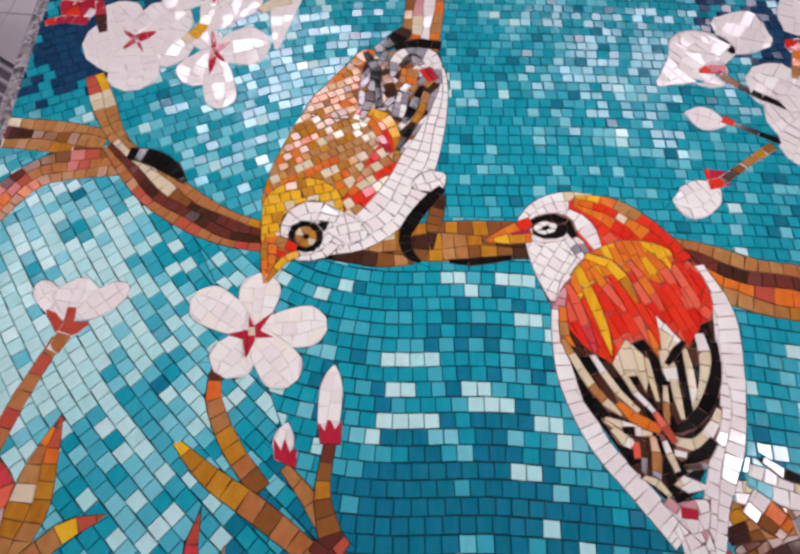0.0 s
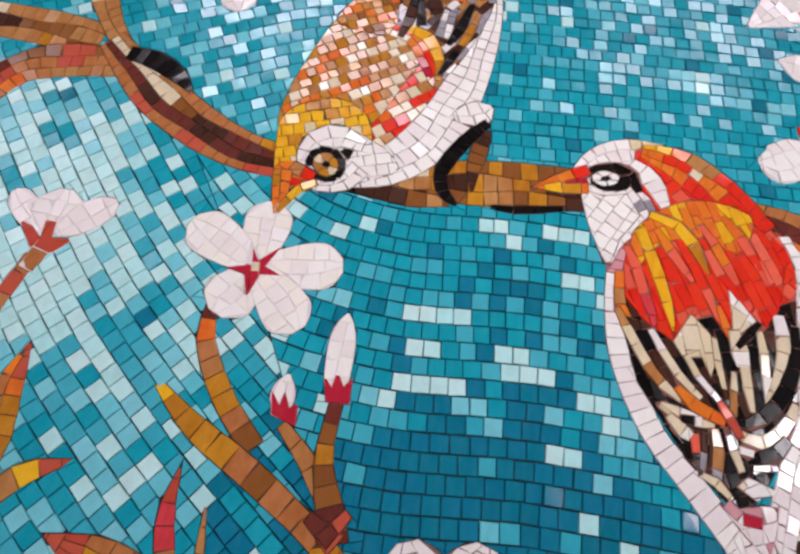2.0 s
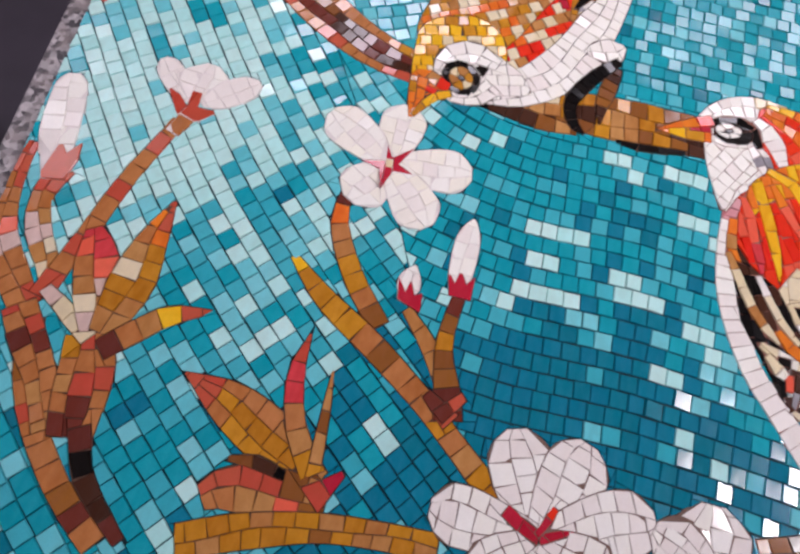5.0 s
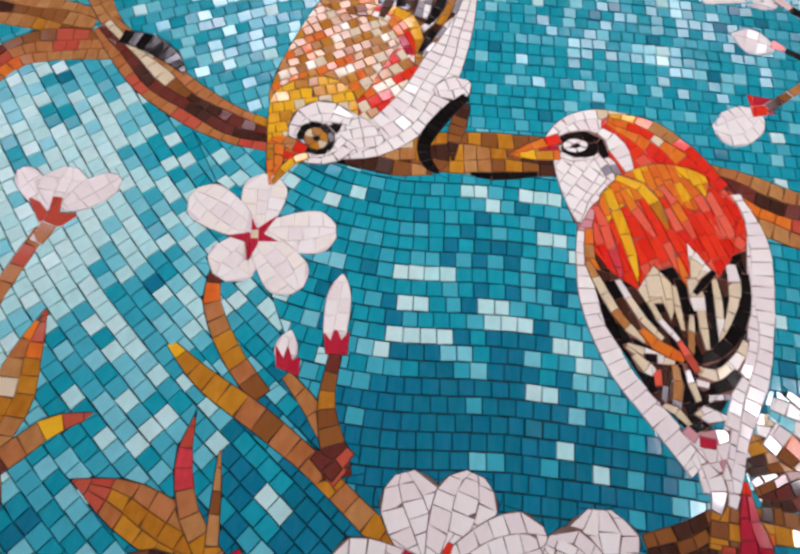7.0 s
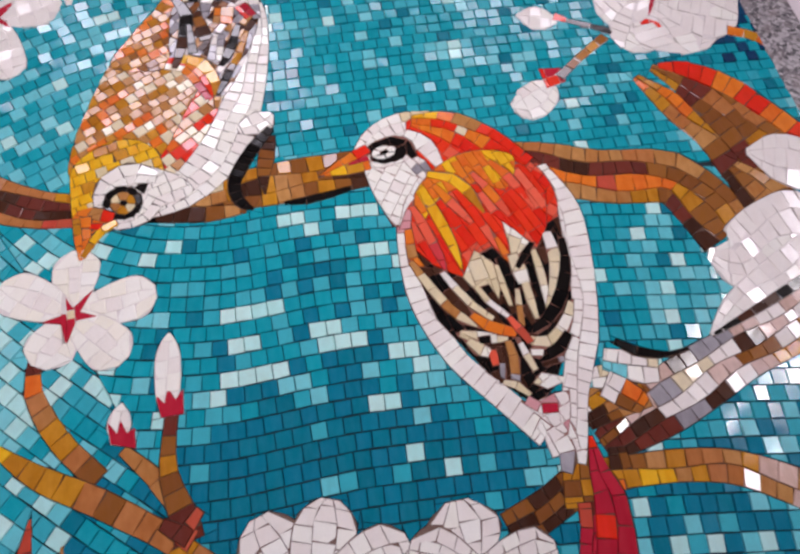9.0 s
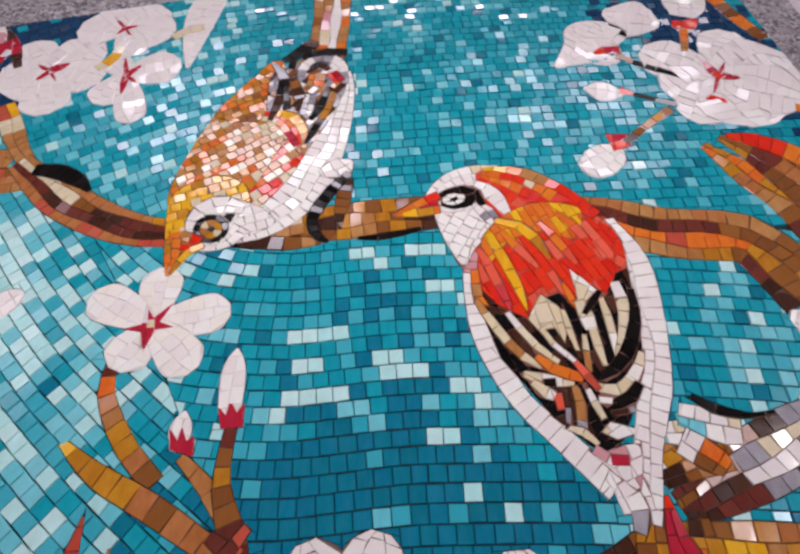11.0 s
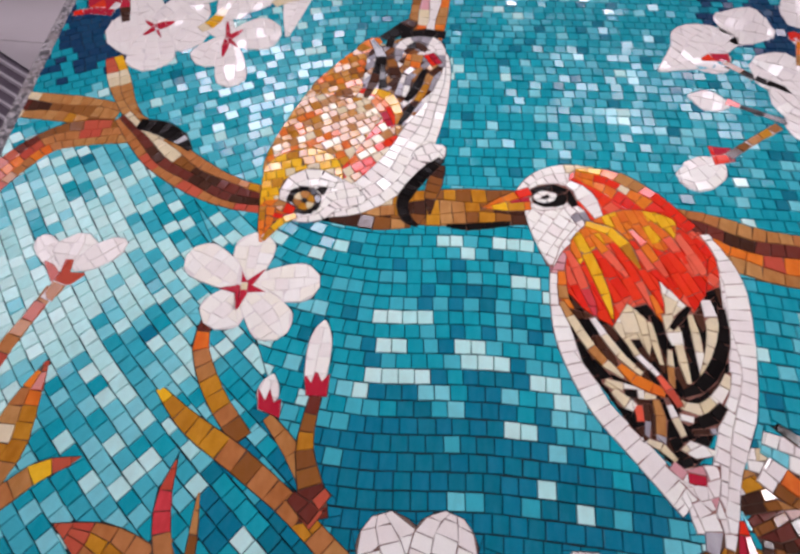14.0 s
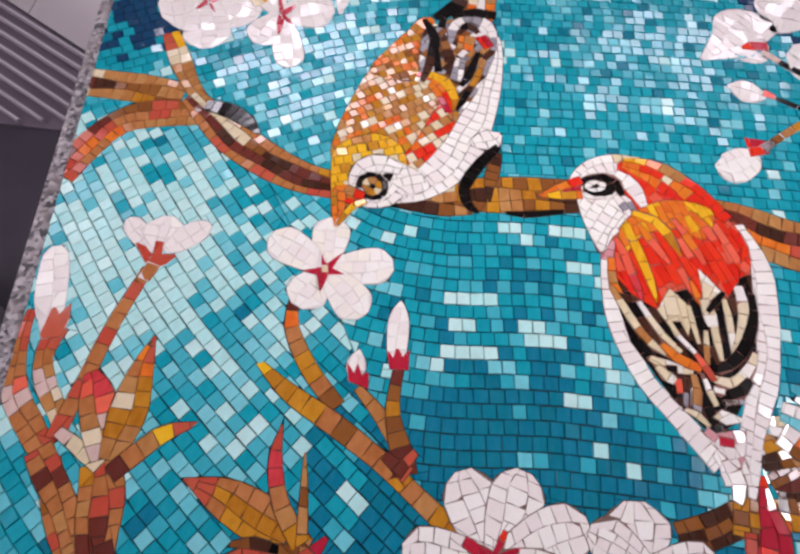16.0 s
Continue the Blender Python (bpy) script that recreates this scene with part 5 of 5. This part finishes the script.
def rows(guide, above, offsets, side=None):
    run = np.r_[0, np.cumsum(np.hypot(*np.diff(guide, axis=0).T))]
    tangent = np.gradient(guide, run, axis=0)
    tangent /= np.hypot(*tangent.T)[:, None]
    normal = np.c_[-tangent[:, 1], tangent[:, 0]]
    bend = np.gradient(np.unwrap(np.arctan2(tangent[:, 1], tangent[:, 0])), run)
    made = []
    for d in offsets:
        line = guide + normal * d
        stretch = 1 - bend * d
        good = stretch > 0.25
        step = np.hypot(*np.diff(line, axis=0).T) * (good[1:] & good[:-1])
        along = np.r_[0, np.cumsum(step)]
        pos, last = rng.random() * TILE, ""
        half = TILE / 2 - JOINT * 0.75
        while pos < along[-1] - TILE:
            long = TILE * rng.uniform(0.93, 1.08)
            u0, u1 = pos + JOINT * 0.5, pos + long - JOINT * 0.5
            pos += long
            k = [np.interp(u, along, np.arange(len(along))) for u in (u0, u1)]
            def at(i, v):
                x, y, a, b = (np.interp(i, np.arange(len(along)), q) for q in (line[:, 0], line[:, 1], normal[:, 0], normal[:, 1]))
                return x + a * v, y + b * v
            wob = [rng.uniform(-0.035, 0.035) for _ in range(4)]
            quad = np.array([at(k[0], -half + wob[0]), at(k[1], -half + wob[1]), at(k[1], half + wob[2]), at(k[0], half + wob[3])])
            cx, cy = quad.mean(0)
            if (cy > np.interp(cx, BOUGH[:, 0], BOUGH[:, 1])) != above or extent(quad) > 2.6:
                continue
            if not (-52 < cx < 64 and -28 < cy < 71):
                continue
            letter = last if last != "" and not above and cx < -4 and rng.random() < 0.16 else ground_colour(cx, cy, above)
            last = letter
            pieces = [quad] if side is None else carve(quad, crease_shape, side)
            made += [(piece, letter, -1) for piece in pieces]
    return made


ground = {"name": "turquoise_ground", "label": "turquoise, teal and mint glass tiles laid in curving rows", "tiles": [], "beds": [panel_shape], "joint": JOINT}
crease_shape = Shape(CREASE)
ground["tiles"] += rows(LOWER, False, [TILE * (k - 11 + 0.5) for k in range(-44, 24)], False)
ground["tiles"] += rows(STEEP, False, [TILE * (k - 11 + 0.5) for k in range(-44, 24)], True)
ground["tiles"] += rows(UPPER, True, [TILE * (k + 0.5) for k in range(-26, 24)])


# ---- mosaic: tiles as geometry ----
def tile_mesh(poly):
    """A bevelled slip of glass on its outline, with a slight tilt of its own."""
    poly = poly if ((poly[:, 0] * np.roll(poly[:, 1], -1)) - (poly[:, 1] * np.roll(poly[:, 0], -1))).sum() > 0 else poly[::-1]
    keep = [i for i in range(len(poly)) if np.hypot(*(poly[i] - poly[i - 1])) > 0.03]
    poly = poly[keep]
    n = len(poly)
    if n < 3:
        return None
    c = poly.mean(0)
    reach = np.hypot(*(poly - c).T)[:, None]
    bevel = min(0.075, 0.13 * math.sqrt(extent(poly)))
    top = c + (poly - c) * (1 - bevel * 0.8 / np.maximum(reach, 0.1))
    tx, ty, dz = rng.gauss(0, 0.045), rng.gauss(0, 0.045), rng.gauss(0, 0.009)
    level = lambda p: dz + tx * (p[0] - c[0]) + ty * (p[1] - c[1])
    verts = [(x * CM, y * CM, -0.0032) for x, y in poly]
    verts += [(x * CM, y * CM, (level((x, y)) - bevel * 1.0) * CM) for x, y in poly]
    verts += [(x * CM, y * CM, level((x, y)) * CM) for x, y in top]
    faces = [(r + i, r + (i + 1) % n, r + n + (i + 1) % n, r + n + i) for r in (0, n) for i in range(n)]
    faces.append(tuple(range(2 * n, 3 * n)))
    return verts, faces


def covered(poly, rank):
    """What is left of a tile once the shapes laid over it are cut away, and the panel's edge."""
    pieces = carve(poly, panel_shape, True) if panel_shape.test(poly)[0].max() > -1.5 else [poly]
    low, high = poly.min(0) - 0.1, poly.max(0) + 0.1
    for shape in SHAPES[rank + 1:]:
        if shape.near(low, high):
            pieces = [q for p in pieces for q in carve(p, shape)]
            if not pieces:
                break
    return pieces


GROUTS = {"turquoise_ground": GROUT, "blossom": PALE_GROUT, "bud": PALE_GROUT, "bird_motif": BIRD_GROUT}


def bed(m, parent, level):
    """The grout under a motif, one thin plate for each of its shapes."""
    verts, faces = [], []
    for k, shape in enumerate(m["beds"]):
        z = level + 0.0000035 * k
        line = shape.a
        for p, q in zip(PANEL, PANEL[1:] + PANEL[:1]):
            side = np.array((p[1] - q[1], q[0] - p[0]), float)
            line = cut_half(line, np.array(p), side / np.hypot(*side), -0.001) if line is not None else None
        if line is None:
            continue
        n, start = len(line), len(verts)
        verts += [(x * CM, y * CM, z) for x, y in line]
        verts += [(x * CM, y * CM, -0.0039) for x, y in line]
        faces.append(tuple(range(start, start + n)))
        faces += [(start + i, start + n + i, start + n + (i + 1) % n, start + (i + 1) % n) for i in range(n)]
    return link_mesh(m["name"], verts, faces, [m.get("grout") or GROUTS.get(m["name"], BROWN_GROUT)], parent, label=m["label"])


def lay(m, parent, single):
    """Links a layer's tiles: those for which single() holds each on its own, the rest joined."""
    verts, faces, slots, mats, count = [], [], [], [], 0
    for poly, letter, rank in m["tiles"]:
        for piece in covered(poly, rank):
            if extent(piece) < 0.018:
                continue
            made = tile_mesh(piece)
            if made is None:
                continue
            if count < 300 and extent(piece) > 0.16 and single(piece.mean(0)):
                link_mesh("tile", made[0], made[1], [GLASS[letter]], parent)
                count += 1
                continue
            if GLASS[letter] not in mats:
                mats.append(GLASS[letter])
            start = len(verts)
            verts += made[0]
            faces += [tuple(start + i for i in f) for f in made[1]]
            slots += [mats.index(GLASS[letter])] * len(made[1])
    if verts:
        tagged(link_mesh("small_tiles", verts, faces, mats, parent, slots), kind="stuff")


mosaic = tagged(new("mosaic_panel"), "glass mosaic of two birds on a blossoming branch over turquoise", "mosaic")
lay(ground, bed(ground, mosaic, -0.0018), lambda c: -3 < c[0] < 23 and -4 < c[1] < 20)
for m in MOTIFS:
    lay(m, bed(m, mosaic, -0.0006 if m["name"] in ("blossom", "bud") else -0.0011), lambda c: True)

# ---- floor tiles ----
size, gap = 0.6, 0.004
tile_data = bpy.data.meshes.new("floor_tile")
bm = block(gap / 2, size - gap / 2, gap / 2, size - gap / 2, -0.004, 0.0, 0.001, 1)
bm.to_mesh(tile_data)
bm.free()
tile_data.materials.append(FLOOR_TILE)
for i in range(12):
    for j in range(16):
        ob = new("floor_tile", tile_data)
        ob.parent = floor
        ob.location = (X0 + i * size, Y0 - 0.2 + j * size, FLOOR_Z)
